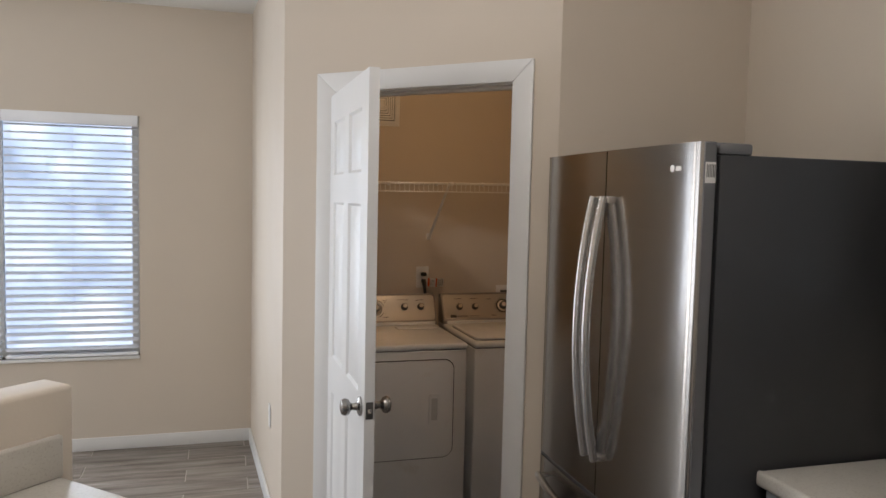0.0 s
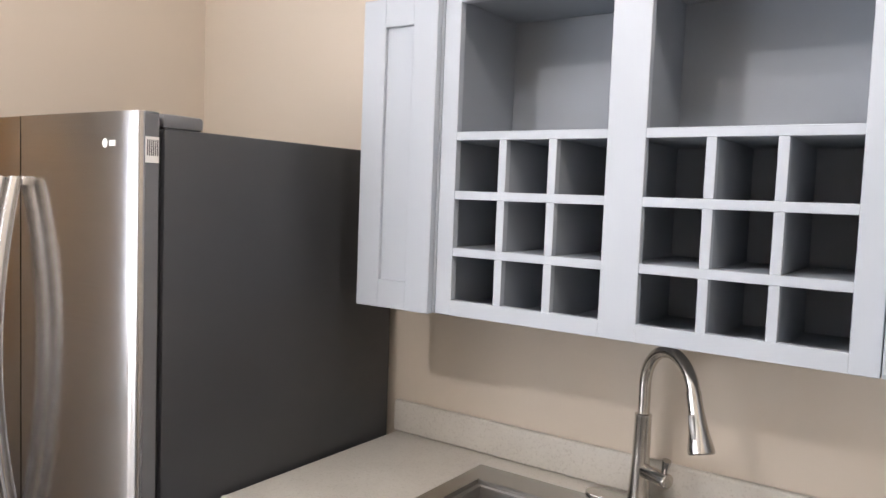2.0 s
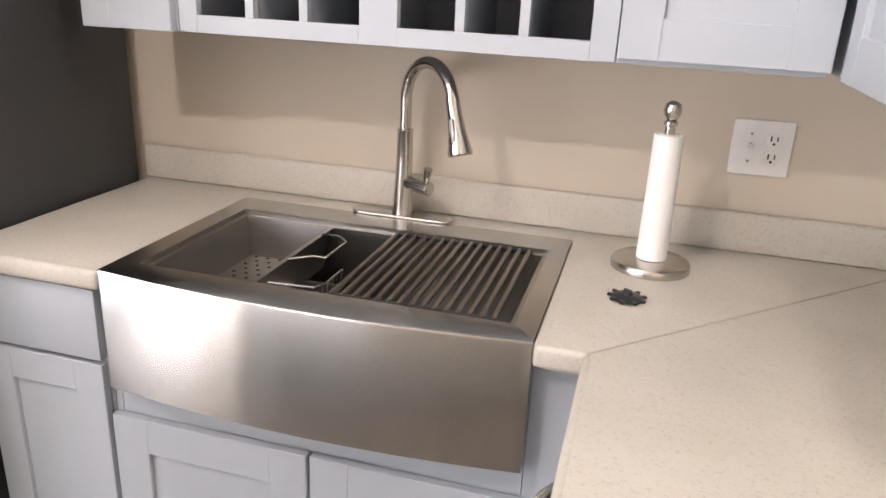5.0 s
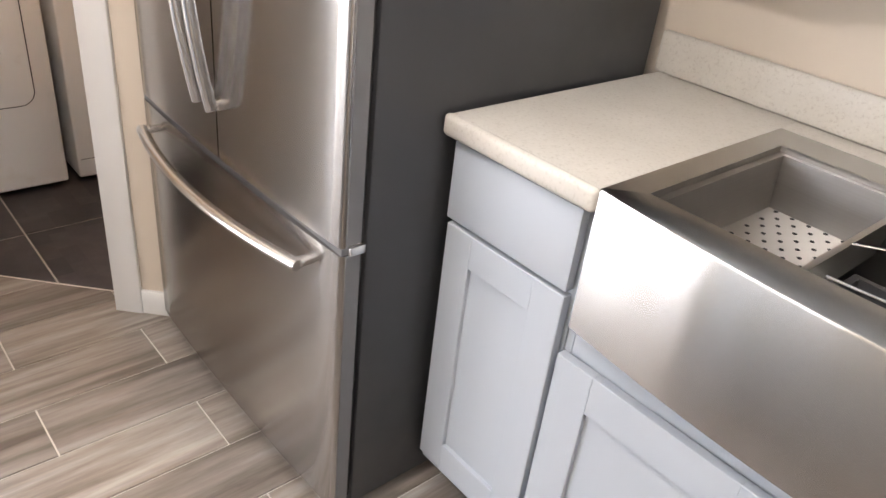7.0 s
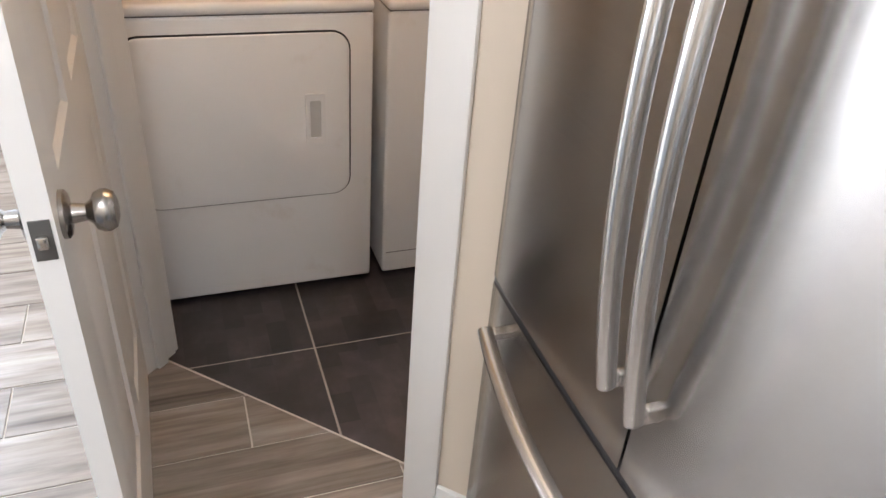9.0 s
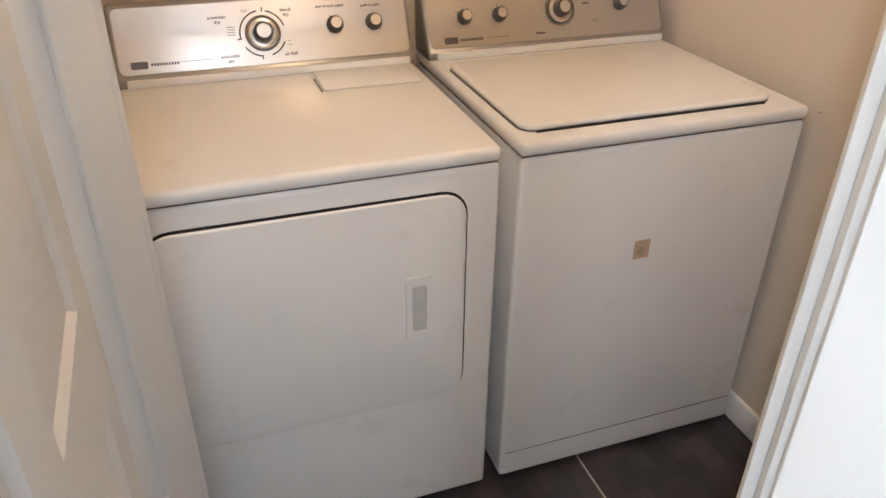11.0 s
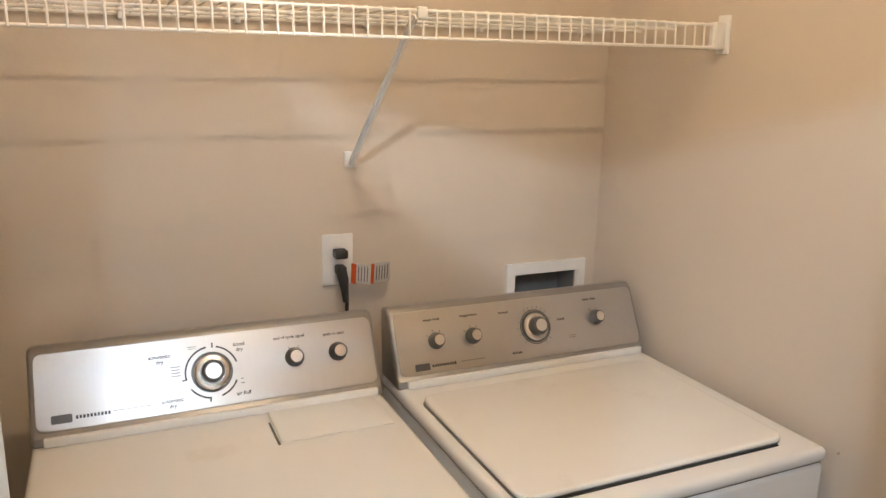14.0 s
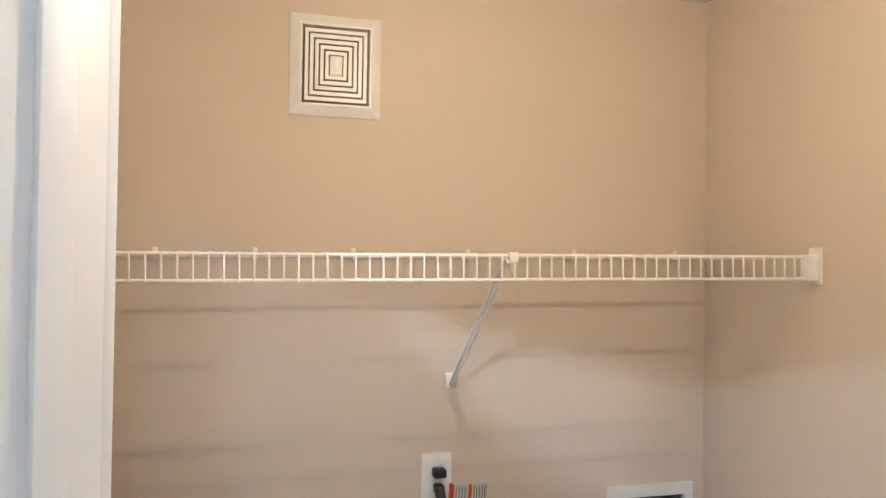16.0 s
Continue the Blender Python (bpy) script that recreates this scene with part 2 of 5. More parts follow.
def lathe(profile, m=None, seg=40):
    """A turned body from (radius, height) pairs round z."""
    bm = bmesh.new()
    rings = []
    for r, z in profile:
        rings.append([bm.verts.new((r * math.cos(2 * math.pi * i / seg), r * math.sin(2 * math.pi * i / seg), z)) for i in range(seg)])
    for a, b in zip(rings, rings[1:]):
        for i in range(seg):
            bm.faces.new((a[i], a[(i + 1) % seg], b[(i + 1) % seg], b[i]))
    bm.faces.new(rings[0][::-1])
    bm.faces.new(rings[-1])
    return moved(bm, m) if m else bm


def tube(pts, r, seg=12, flat=1.0, r_at=None, cap=True):
    """A round or flattened bar along points; flat scales its sideways width."""
    bm = bmesh.new()
    pts = [Vector(p) for p in pts]
    rings, up = [], None
    for i, p in enumerate(pts):
        d = (pts[min(i + 1, len(pts) - 1)] - pts[max(i - 1, 0)]).normalized()
        if up is None:
            up = Vector((0, 0, 1)) if abs(d.z) < 0.9 else Vector((1, 0, 0))
        side = d.cross(up).normalized()
        up = side.cross(d).normalized()
        q = r if r_at is None else r_at[i]
        rings.append([bm.verts.new(p + side * q * flat * math.cos(2 * math.pi * k / seg) + up * q * math.sin(2 * math.pi * k / seg)) for k in range(seg)])
    for a, b in zip(rings, rings[1:]):
        for k in range(seg):
            bm.faces.new((a[k], a[(k + 1) % seg], b[(k + 1) % seg], b[k]))
    if cap:
        bm.faces.new(rings[0][::-1])
        bm.faces.new(rings[-1])
    bmesh.ops.recalc_face_normals(bm, faces=bm.faces[:])
    return bm


def prism(outline, z0, z1, bev=0.0, seg=3):
    """A slab from a plan outline."""
    bm = bmesh.new()
    lo = [bm.verts.new((x, y, z0)) for x, y in outline]
    hi = [bm.verts.new((x, y, z1)) for x, y in outline]
    n = len(outline)
    bm.faces.new(lo[::-1])
    bm.faces.new(hi)
    for i in range(n):
        bm.faces.new((lo[i], lo[(i + 1) % n], hi[(i + 1) % n], hi[i]))
    bmesh.ops.recalc_face_normals(bm, faces=bm.faces[:])
    if bev:
        bmesh.ops.bevel(bm, geom=bm.edges[:], offset=bev, segments=seg, profile=0.5, affect="EDGES")
    return bm


def rounded(w, h, r, n=6):
    """Outline of a rounded rectangle about the origin."""
    pts = []
    for cx, cy, a in ((w / 2 - r, h / 2 - r, 0), (-w / 2 + r, h / 2 - r, 90), (-w / 2 + r, -h / 2 + r, 180), (w / 2 - r, -h / 2 + r, 270)):
        pts += [(cx + r * math.cos(radians(a + 90 * i / n)), cy + r * math.sin(radians(a + 90 * i / n))) for i in range(n + 1)]
    return pts


def ring_plate(outer, inner, z0, z1):
    """A flat frame between two outlines with the same number of points."""
    bm = bmesh.new()
    n = len(outer)
    v = [[bm.verts.new((x, y, z)) for x, y in o] for o, z in ((outer, z0), (outer, z1), (inner, z1), (inner, z0))]
    for a, b in ((0, 1), (1, 2), (2, 3), (3, 0)):
        for i in range(n):
            bm.faces.new((v[a][i], v[a][(i + 1) % n], v[b][(i + 1) % n], v[b][i]))
    bmesh.ops.recalc_face_normals(bm, faces=bm.faces[:])
    return bm


def to_mesh_object(name, bm, material, smooth=True):
    me = bpy.data.meshes.new(name)
    bm.to_mesh(me)
    bm.free()
    for mt in material if isinstance(material, (list, tuple)) else [material]:
        me.materials.append(mt)
    if smooth:
        me.shade_smooth()
        me.set_sharp_from_angle(angle=radians(32))
    return new(name, me)


def thing(name, at, label, category, group="", turn=None):
    ob = new(name)
    ob.empty_display_size = 0.1
    ob.matrix_basis = Matrix.Translation(at) if turn is None else turn
    ORIGIN[ob] = ob.matrix_basis.copy()
    return tagged(ob, label, category, group)


def part(name, bm, material, parent, label="", smooth=True):
    ob = to_mesh_object(name, bm, material, smooth)
    ob.parent = parent
    ob.matrix_parent_inverse = ORIGIN[parent].inverted()
    ORIGIN[ob] = Matrix.Identity(4)
    return tagged(ob, label)


def single(name, bm, material, label, category, group="", kind="", smooth=True):
    ob = to_mesh_object(name, bm, material, smooth)
    ORIGIN[ob] = Matrix.Identity(4)
    return tagged(ob, label, category, group, kind)


def structure(name, bm, material, label, category="wall", smooth=True):
    return single(name, bm, material, label, category, "", "structure", smooth)


def lettering(text, size, m, material, parent, name="lettering"):
    cu = bpy.data.curves.new("text", "FONT")
    cu.body, cu.size, cu.align_x, cu.align_y, cu.extrude, cu.resolution_u = text, size, "CENTER", "CENTER", 0.0002, 2
    cu.offset = size * 0.022
    tmp = new("text", cu)
    me = bpy.data.meshes.new_from_object(tmp)
    bpy.data.objects.remove(tmp)
    me.transform(m)
    me.materials.append(material)
    ob = new(name, me)
    ob.parent = parent
    ob.matrix_parent_inverse = ORIGIN[parent].inverted()
    return ob


def arc(n, f):
    return [f(i / n) for i in range(n + 1)]


# ---- the shell ----
CEIL = 2.79
WX, LX, RX, SY = -3.42, -2.722, 1.95, -6.0  # window wall, laundry back wall, right wall, south wall
SIDE = -1.745  # outside face of the laundry's side wall
DW = pose(0, 0, 0, 0, 0, 45)  # along the diagonal door wall: x is s, y into the laundry
V0, V1 = 0.060, 0.175
S0, S1, HEAD = -2.198, -1.363, 2.087  # door opening
SE = -1.192  # end of the diagonal wall at the fridge alcove
SA = -2.478  # outer corner of the diagonal wall
CX, CY = SA / math.sqrt(2) - 0.0425, SA / math.sqrt(2) + 0.0425
SW = SIDE - 0.040  # the side wall runs very slightly out of square

structure("wall_north", bx(-1.0, RX, 0, 0.12, 0, CEIL), M_WALL, "beige orange-peel painted wall behind the sink")
structure("wall_laundry_north", bx(LX, -1.0, -0.04, 0.12, 0, CEIL), M_WALL, "beige painted wall beside the washing machine")
HY0, HY1, HZ0, HZ1 = -0.305, -0.106, 0.985, 1.075  # recess of the supply box


def holed_wall(x0, x1, y0, y1, hole):
    """A wall of one piece across x, floor to ceiling, with one opening (y0, y1, z0, z1)."""
    ya, yb, za, zb = hole
    bm = bmesh.new()
    rings = []
    for x in (x0, x1):
        rings.append([bm.verts.new((x, y, z)) for y, z in ((y0, 0), (y1, 0), (y1, CEIL), (y0, CEIL))])
        rings.append([bm.verts.new((x, y, z)) for y, z in ((ya, za), (yb, za), (yb, zb), (ya, zb))])
    for i in range(4):
        j = (i + 1) % 4
        for a, b in ((0, 1), (2, 3), (0, 2), (1, 3)):
            bm.faces.new((rings[a][i], rings[a][j], rings[b][j], rings[b][i]))
    bmesh.ops.recalc_face_normals(bm, faces=bm.faces[:])
    return bm


structure("wall_laundry_back", holed_wall(LX - 0.12, LX, SIDE, 0.12, (HY0, HY1, HZ0, HZ1)), M_WALL, "beige painted wall behind washer and dryer", smooth=False)
structure("wall_alcove", prism([(-0.885, 0), (-1.0, -0.04), (-1.0, -0.752), (-0.885, -0.80)], 0, CEIL), M_WALL, "beige painted wall beside the refrigerator", smooth=False)
structure("wall_laundry_side", prism([(WX, SW), (CX, CY), (CX + 0.048, CY + 0.115), (WX, SW + 0.115)], 0, CEIL), M_WALL, "beige painted side wall of the laundry closet", smooth=False)
structure("wall_diagonal", moved(join(bx(SA, S0, V0, V1, 0, CEIL), bx(S0, S1, V0, V1, HEAD, CEIL), bx(S1, SE, V0, V1, 0, CEIL)), DW), M_WALL, "beige painted diagonal wall with the laundry doorway")
WY0, WY1, WZ0, WZ1 = -4.06, -2.470, 0.598, 2.100
structure("wall_west", holed_wall(WX - 0.14, WX, SY, SIDE + 0.115, (WY0, WY1, WZ0, WZ1)), M_WALL, "beige painted dining wall with a window", smooth=False)
structure("wall_south", bx(WX - 0.14, RX + 0.12, SY - 0.12, SY, 0, CEIL), M_WALL, "plain beige wall")
structure("wall_east", bx(RX, RX + 0.12, SY, 0.12, 0, CEIL), M_WALL, "beige painted wall behind the corner counter")
structure("ceiling_laundry", prism([(LX, -0.04), (LX, SIDE + 0.115), (-1.80, SIDE + 0.115), (-1.0, -0.80), (-1.0, -0.04)], 2.44, 2.50), M_CEIL, "white ceiling of the laundry closet", "ceiling", False)
structure("ceiling", bx(WX - 0.14, RX + 0.12, SY - 0.12, 0.12, CEIL, CEIL + 0.1), M_CEIL, "white textured ceiling", "ceiling")

# baseboards
BB = 0.083


def skirting(bm, label="white painted baseboard along the wall"):
    return structure("baseboard", bm, M_TRIM, label, "baseboard")


def board(x0, x1, y0, y1):
    return bx(x0, x1, y0, y1, 0.0, BB, 0.004)


skirting(board(WX, WX + 0.013, SY, SW))
skirting(prism([(WX + 0.014, SW - 0.0005), (WX + 0.014, SW - 0.0135), (CX, CY - 0.0135), (CX, CY - 0.0005)], 0, BB, 0.003))
skirting(moved(bx(SA, S0 - 0.086, V0 - 0.013, V0, 0, BB, 0.004), DW))
skirting(moved(bx(S1 + 0.070, SE, V0 - 0.013, V0, 0, BB, 0.004), DW))
skirting(board(-0.885, -0.872, -0.79, 0))
skirting(board(LX, -1.01, -0.053, -0.04))
skirting(board(LX, LX + 0.013, SIDE + 0.12, -0.055))

# ---- doorway: casing, jamb, door ----
casing = thing("door_casing", (-1.3, -1.2, 0), "white painted door casing with mitred corners", "door casing")
CL, CW, CT, REVEAL = 0.086, 0.070, 0.016, 0.012  # casing beyond the opening, its thickness, its lap over the jamb


def casing_piece(outline, v0, v1):
    bm = bmesh.new()
    a = [bm.verts.new((s, v0, z)) for s, z in outline]
    b = [bm.verts.new((s, v1, z)) for s, z in outline]
    n = len(outline)
    bm.faces.new(a)
    bm.faces.new(b[::-1])
    for i in range(n):
        bm.faces.new((a[i], b[i], b[(i + 1) % n], a[(i + 1) % n]))
    bmesh.ops.recalc_face_normals(bm, faces=bm.faces[:])
    bmesh.ops.bevel(bm, geom=bm.edges[:], offset=0.003, segments=2, profile=0.5, affect="EDGES")
    return moved(bm, DW)


for va, vb in ((V0 - CT, V0), (V1, V1 + CT)):
    part("casing_leg", casing_piece([(S0 - CL, 0), (S0 + REVEAL, 0), (S0 + REVEAL, HEAD - REVEAL), (S0 - CL, HEAD + CW)], va, vb), M_TRIM, casing)
    part("casing_leg", casing_piece([(S1 - REVEAL, 0), (S1 + CW, 0), (S1 + CW, HEAD + CW), (S1 - REVEAL, HEAD - REVEAL)], va, vb), M_TRIM, casing)
    part("casing_head", casing_piece([(S0 + REVEAL, HEAD - REVEAL), (S1 - REVEAL, HEAD - REVEAL), (S1 + CW, HEAD + CW), (S0 - CL, HEAD + CW)], va, vb), M_TRIM, casing)
JT = 0.018
for a, b in ((S0, S0 + JT), (S1 - JT, S1)):
    part("jamb", moved(bx(a, b, V0 + 0.001, V1 - 0.001, 0, HEAD, 0.002), DW), M_TRIM, casing)
part("head_jamb", moved(bx(S0 + JT, S1 - JT, V0 + 0.001, V1 - 0.001, HEAD - JT, HEAD, 0.002), DW), M_TRIM, casing)
for a, b in ((S0 + JT, S0 + JT + 0.011), (S1 - JT - 0.011, S1 - JT)):
    part("door_stop", moved(bx(a, b, V0 + 0.04, V0 + 0.075, 0, HEAD - JT, 0.002), DW), M_TRIM, casing)
part("door_stop", moved(bx(S0 + JT, S1 - JT, V0 + 0.04, V0 + 0.075, HEAD - JT - 0.011, HEAD - JT, 0.002), DW), M_TRIM, casing)


def raised_panel(x0, x1, z0, z1, side):
    """A moulded panel on a door face: a sunk groove round a raised field. y = 0 is the face; side is where it looks."""
    bm = bmesh.new()
    steps = [(0, 0.0), (0.010, -0.009), (0.018, -0.009), (0.045, -0.002)]
    loops = []
    for o, d in steps:
        loops.append([bm.verts.new((x, side * d, z)) for x, z in ((x0 + o, z0 + o), (x1 - o, z0 + o), (x1 - o, z1 - o), (x0 + o, z1 - o))])
    for a, b in zip(loops, loops[1:]):
        for i in range(4):
            bm.faces.new((a[i], a[(i + 1) % 4], b[(i + 1) % 4], b[i]))
    bm.faces.new(loops[-1])
    return bm


def six_panel_door(w, h, th):
    """Leaf from x = 0 (hinge) to w, thickness about y = 0."""
    cols = [(0.0, 0.115), (w / 2 - 0.05, w / 2 + 0.05), (w - 0.115, w)]
    fields_z = [(0.20, 0.80), (0.95, 1.60), (1.71, 1.93)]
    fields = [(a[1], b[0], z0, z1) for a, b in zip(cols, cols[1:]) for z0, z1 in fields_z]
    xs = sorted({0, w, *(v for f in fields for v in f[:2])})
    zs = sorted({0, h, *(v for f in fields for v in f[2:])})
    bm = bmesh.new()
    for side in (-1, 1):
        for xa, xb in zip(xs, xs[1:]):
            for za, zb in zip(zs, zs[1:]):
                if any(abs(xa - f[0]) < 1e-6 and abs(za - f[2]) < 1e-6 for f in fields):
                    continue
                bm.faces.new([bm.verts.new((x, side * th / 2, z)) for x, z in ((xa, za), (xb, za), (xb, zb), (xa, zb))])
    for xa, za, xb, zb in ((0, 0, w, 0), (w, 0, w, h), (w, h, 0, h), (0, h, 0, 0)):
        bm.faces.new([bm.verts.new(p) for p in ((xa, -th / 2, za), (xb, -th / 2, zb), (xb, th / 2, zb), (xa, th / 2, za))])
    out = bm
    for side in (-1, 1):
        for f in fields:
            out = join(out, moved(raised_panel(*f, side), Matrix.Translation((0, side * th / 2, 0))))
    bmesh.ops.remove_doubles(out, verts=out.verts[:], dist=0.0005)
    bmesh.ops.recalc_face_normals(out, faces=out.faces[:])
    return out


DOOR = pose(-1.612, -1.512, 0.012, 0, 0, 0.8)
door = thing("door_1", (-1.612, -1.512, 0), "white six-panel interior door standing open into the kitchen", "door")
DOORW = 0.817
part("leaf", moved(six_panel_door(DOORW, 2.045, 0.035), DOOR), M_DOOR, door)
KZ = 0.912
KNOB = [(0.033, 0.0), (0.033, 0.006), (0.028, 0.010), (0.014, 0.013), (0.0115, 0.030), (0.016, 0.036), (0.025, 0.041), (0.029, 0.050), (0.029, 0.057), (0.024, 0.066), (0.012, 0.070)]
for side, ang in ((1, -90), (-1, 90)):
    part("door_knob", moved(lathe(KNOB, pose(DOORW - 0.062, side * 0.0175, KZ, ang, 0, 0)), DOOR), M_PEWTER, door, "brushed nickel round door knob")
plate = part("latch_plate", moved(bx(DOORW - 0.001, DOORW + 0.002, -0.0125, 0.0125, KZ - 0.029, KZ + 0.029, 0.0008), DOOR), M_KNOB, door, "dark worn latch plate")
part("latch_bolt", moved(bx(DOORW, DOORW + 0.011, -0.007, 0.007, KZ - 0.009, KZ + 0.009, 0.003), DOOR), M_NICKEL, plate)
for z in (0.25, 1.05, 1.80):
    part("hinge", moved(join(cyl(0.0065, 0.09, pose(-0.006, -0.022, z - 0.045)), bx(-0.004, 0.0, -0.02, 0.014, z - 0.045, z + 0.045, 0.0008)), DOOR), M_NICKEL, door, "nickel butt hinge")

# ---- window with blinds ----
win = tagged(thing("window_1", (WX - 0.07, (WY0 + WY1) / 2, WZ0), "white vinyl dining window with daylight behind", "window"), kind="structure")
for y0, y1, z0, z1 in ((WY0, WY1, WZ0, WZ0 + 0.05), (WY0, WY1, WZ1 - 0.05, WZ1), (WY0, WY0 + 0.05, WZ0 + 0.05, WZ1 - 0.05), (WY1 - 0.05, WY1, WZ0 + 0.05, WZ1 - 0.05), (-3.30, -3.25, WZ0 + 0.05, WZ1 - 0.05)):
    part("window_frame", bx(WX - 0.12, WX - 0.07, y0, y1, z0, z1, 0.004), M_TRIM, win)
for y0, y1 in ((WY0 + 0.05, -3.30), (-3.25, WY1 - 0.05)):
    part("pane", bx(WX - 0.098, WX - 0.094, y0, y1, WZ0 + 0.05, WZ1 - 0.05), M_GLASS, win).visible_shadow = False
part("window_sill", bx(WX - 0.07, WX + 0.02, WY0, WY1, WZ0 - 0.02, WZ0, 0.006), M_TRIM, win)


def blind(y0, y1):
    b = thing("window_blind", (WX - 0.02, (y0 + y1) / 2, WZ0), "white slatted window blind with tilted slats", "blind", "blinds in the dining window")
    part("valance", bx(WX - 0.045, WX + 0.012, y0, y1, WZ1 - 0.062, WZ1 + 0.006, 0.004), M_BLIND, b)
    slat = None
    n = 30
    for i in range(n):
        z = WZ1 - 0.075 - i * (WZ1 - WZ0 - 0.13) / (n - 1)
        if slat is None:
            slat = part("slat", moved(bx(-0.025, 0.025, y0 + 0.004, y1 - 0.004, -0.0015, 0.0015, 0.0007, 1), pose(0, 0, 0, 0, 16, 0)), M_BLIND, b)
            slat.matrix_basis = Matrix.Translation((WX - 0.02, 0, z))
        else:
            o = new("slat", slat.data)
            o.parent, o.matrix_parent_inverse = b, ORIGIN[b].inverted()
            o.matrix_basis = Matrix.Translation((WX - 0.02, 0, z))
    part("bottom_rail", bx(WX - 0.045, WX + 0.005, y0 + 0.003, y1 - 0.003, WZ0 + 0.004, WZ0 + 0.022, 0.004), M_BLIND, b)
    for y in (y0 + 0.035, (y0 + y1) / 2, y1 - 0.035):
        part("ladder_cord", join(tube([(WX + 0.006, y, WZ0 + 0.02), (WX + 0.006, y, WZ1 - 0.06)], 0.0012, 6), tube([(WX - 0.046, y, WZ0 + 0.02), (WX - 0.046, y, WZ1 - 0.06)], 0.0012, 6)), M_BLIND, b)


blind(-3.232, WY1 - 0.006)
blind(WY0 + 0.006, -3.250)
structure("backdrop", bx(-9.05, -9.0, -12, 4, -2, 7), M_OUT, "bright pale sky and trees outside the window", "backdrop")

# ---- refrigerator ----
fr = thing("refrigerator", (-0.42, -0.42, 0), "stainless french-door refrigerator with dark grey sides and bottom freezer drawer", "refrigerator")
FX0, FX1, FM = -0.865, 0.030, -0.418
part("cabinet", bx(FX0 + 0.006, FX1, -0.790, -0.035, 0.03, 1.762, 0.006), M_FRSIDE, fr, "dark grey textured steel cabinet")
part("door_gasket", bx(FX0 + 0.02, FX1 - 0.012, -0.80, -0.789, 0.05, 1.755), M_GASKET, fr)


def bowed(x0, x1, z0, z1, yb, yf, bow, edge=0.012):
    """A door whose front bows gently outward across the full width of the refrigerator."""
    bm = bmesh.new()
    n = 14
    outline = []
    for i in range(n + 1):
        x = x0 + (x1 - x0) * i / n
        u = (x - FX0) / (FX1 - FX0) * 2 - 1
        y = yf - bow * (1 - u * u)
        e = min(x - FX0, FX1 - x)
        if e < edge:
            y += edge * (1 - math.sqrt(max(0, 1 - (1 - e / edge) ** 2)))
        outline.append((x, y))
    # finer steps at the rounded outer edges
    extra = []
    for xe, s in ((FX0, 1), (FX1, -1)):
        if x0 - 1e-6 <= xe <= x1 + 1e-6:
            for k in (0.15, 0.35, 0.6):
                x = xe + s * edge * k
                u = (x - FX0) / (FX1 - FX0) * 2 - 1
                extra.append((x, yf - bow * (1 - u * u) + edge * (1 - math.sqrt(max(0, 1 - (1 - k) ** 2)))))
    outline = sorted(outline + extra)
    outline += [(x1, yb), (x0, yb)]
    b = prism(outline, z0, z1)
    return b


part("door", bowed(FX0, FM - 0.003, 0.724, 1.792, -0.803, -0.846, 0.012), M_STEEL, fr, "brushed stainless door")
rdoor = part("door", bowed(FM + 0.003, FX1, 0.724, 1.792, -0.803, -0.846, 0.012), M_STEEL, fr, "brushed stainless door")
part("emblem", join(cyl(0.0095, 0.001, pose(-0.082, -0.8515, 1.728, 90, 0, 0)), bx(-0.069, -0.047, -0.8512, -0.848, 1.722, 1.734)), M_TAG, rdoor)
dr = part("freezer_drawer", bowed(FX0, FX1, 0.055, 0.708, -0.803, -0.846, 0.012), M_STEEL, fr, "brushed stainless freezer drawer")
part("drawer_gap_trim", bx(FX0 + 0.004, FX1 - 0.004, -0.842, -0.803, 0.708, 0.724), M_FRDARK, fr)
for x0, x1 in ((FX0 + 0.02, FX0 + 0.14), (FX1 - 0.11, FX1 - 0.005)):
    part("hinge_cover", bx(x0, x1, -0.79, -0.69, 1.762, 1.792, 0.008), M_FRDARK, fr, "dark plastic hinge cover")
part("middle_hinge", bx(FX1 - 0.06, FX1 + 0.006, -0.83, -0.795, 0.707, 0.726, 0.003), M_HANDLE, fr)
part("kick_plate", bx(FX0 + 0.02, FX1 - 0.02, -0.80, -0.77, 0.012, 0.052, 0.003), M_FRDARK, fr)
for x in (FX0 + 0.07, FX1 - 0.07):
    part("roller_foot", cyl(0.022, 0.03, pose(x, -0.74, 0)), M_BLACK, fr)
for owner, z0, z1 in ((rdoor, 0.728, 1.788), (dr, 0.060, 0.704)):
    part("edge_panel", bx(FX1 - 0.004, FX1 + 0.00015, -0.8335, -0.8035, z0, z1), M_FRDARK, owner, "dark grey door edge")
stk = part("energy_sticker", bx(FX1 + 0.0002, FX1 + 0.0012, -0.8335, -0.8035, 1.690, 1.742), M_TAG, rdoor, "small printed barcode sticker")
part("barcode", join(*[bx(FX1 + 0.0012, FX1 + 0.0016, -0.830 + 0.0045 * i, -0.8278 + 0.0045 * i, 1.704, 1.736) for i in range(6)]), M_INK, fr)


def bow_handle(x):
    pts = arc(28, lambda u: (x, -0.868 - 0.058 * math.sin(math.pi * (0.06 + 0.88 * u)) ** 0.8, 1.652 - 0.805 * u))
    return tube(pts, 0.0105, 14, 1.25)


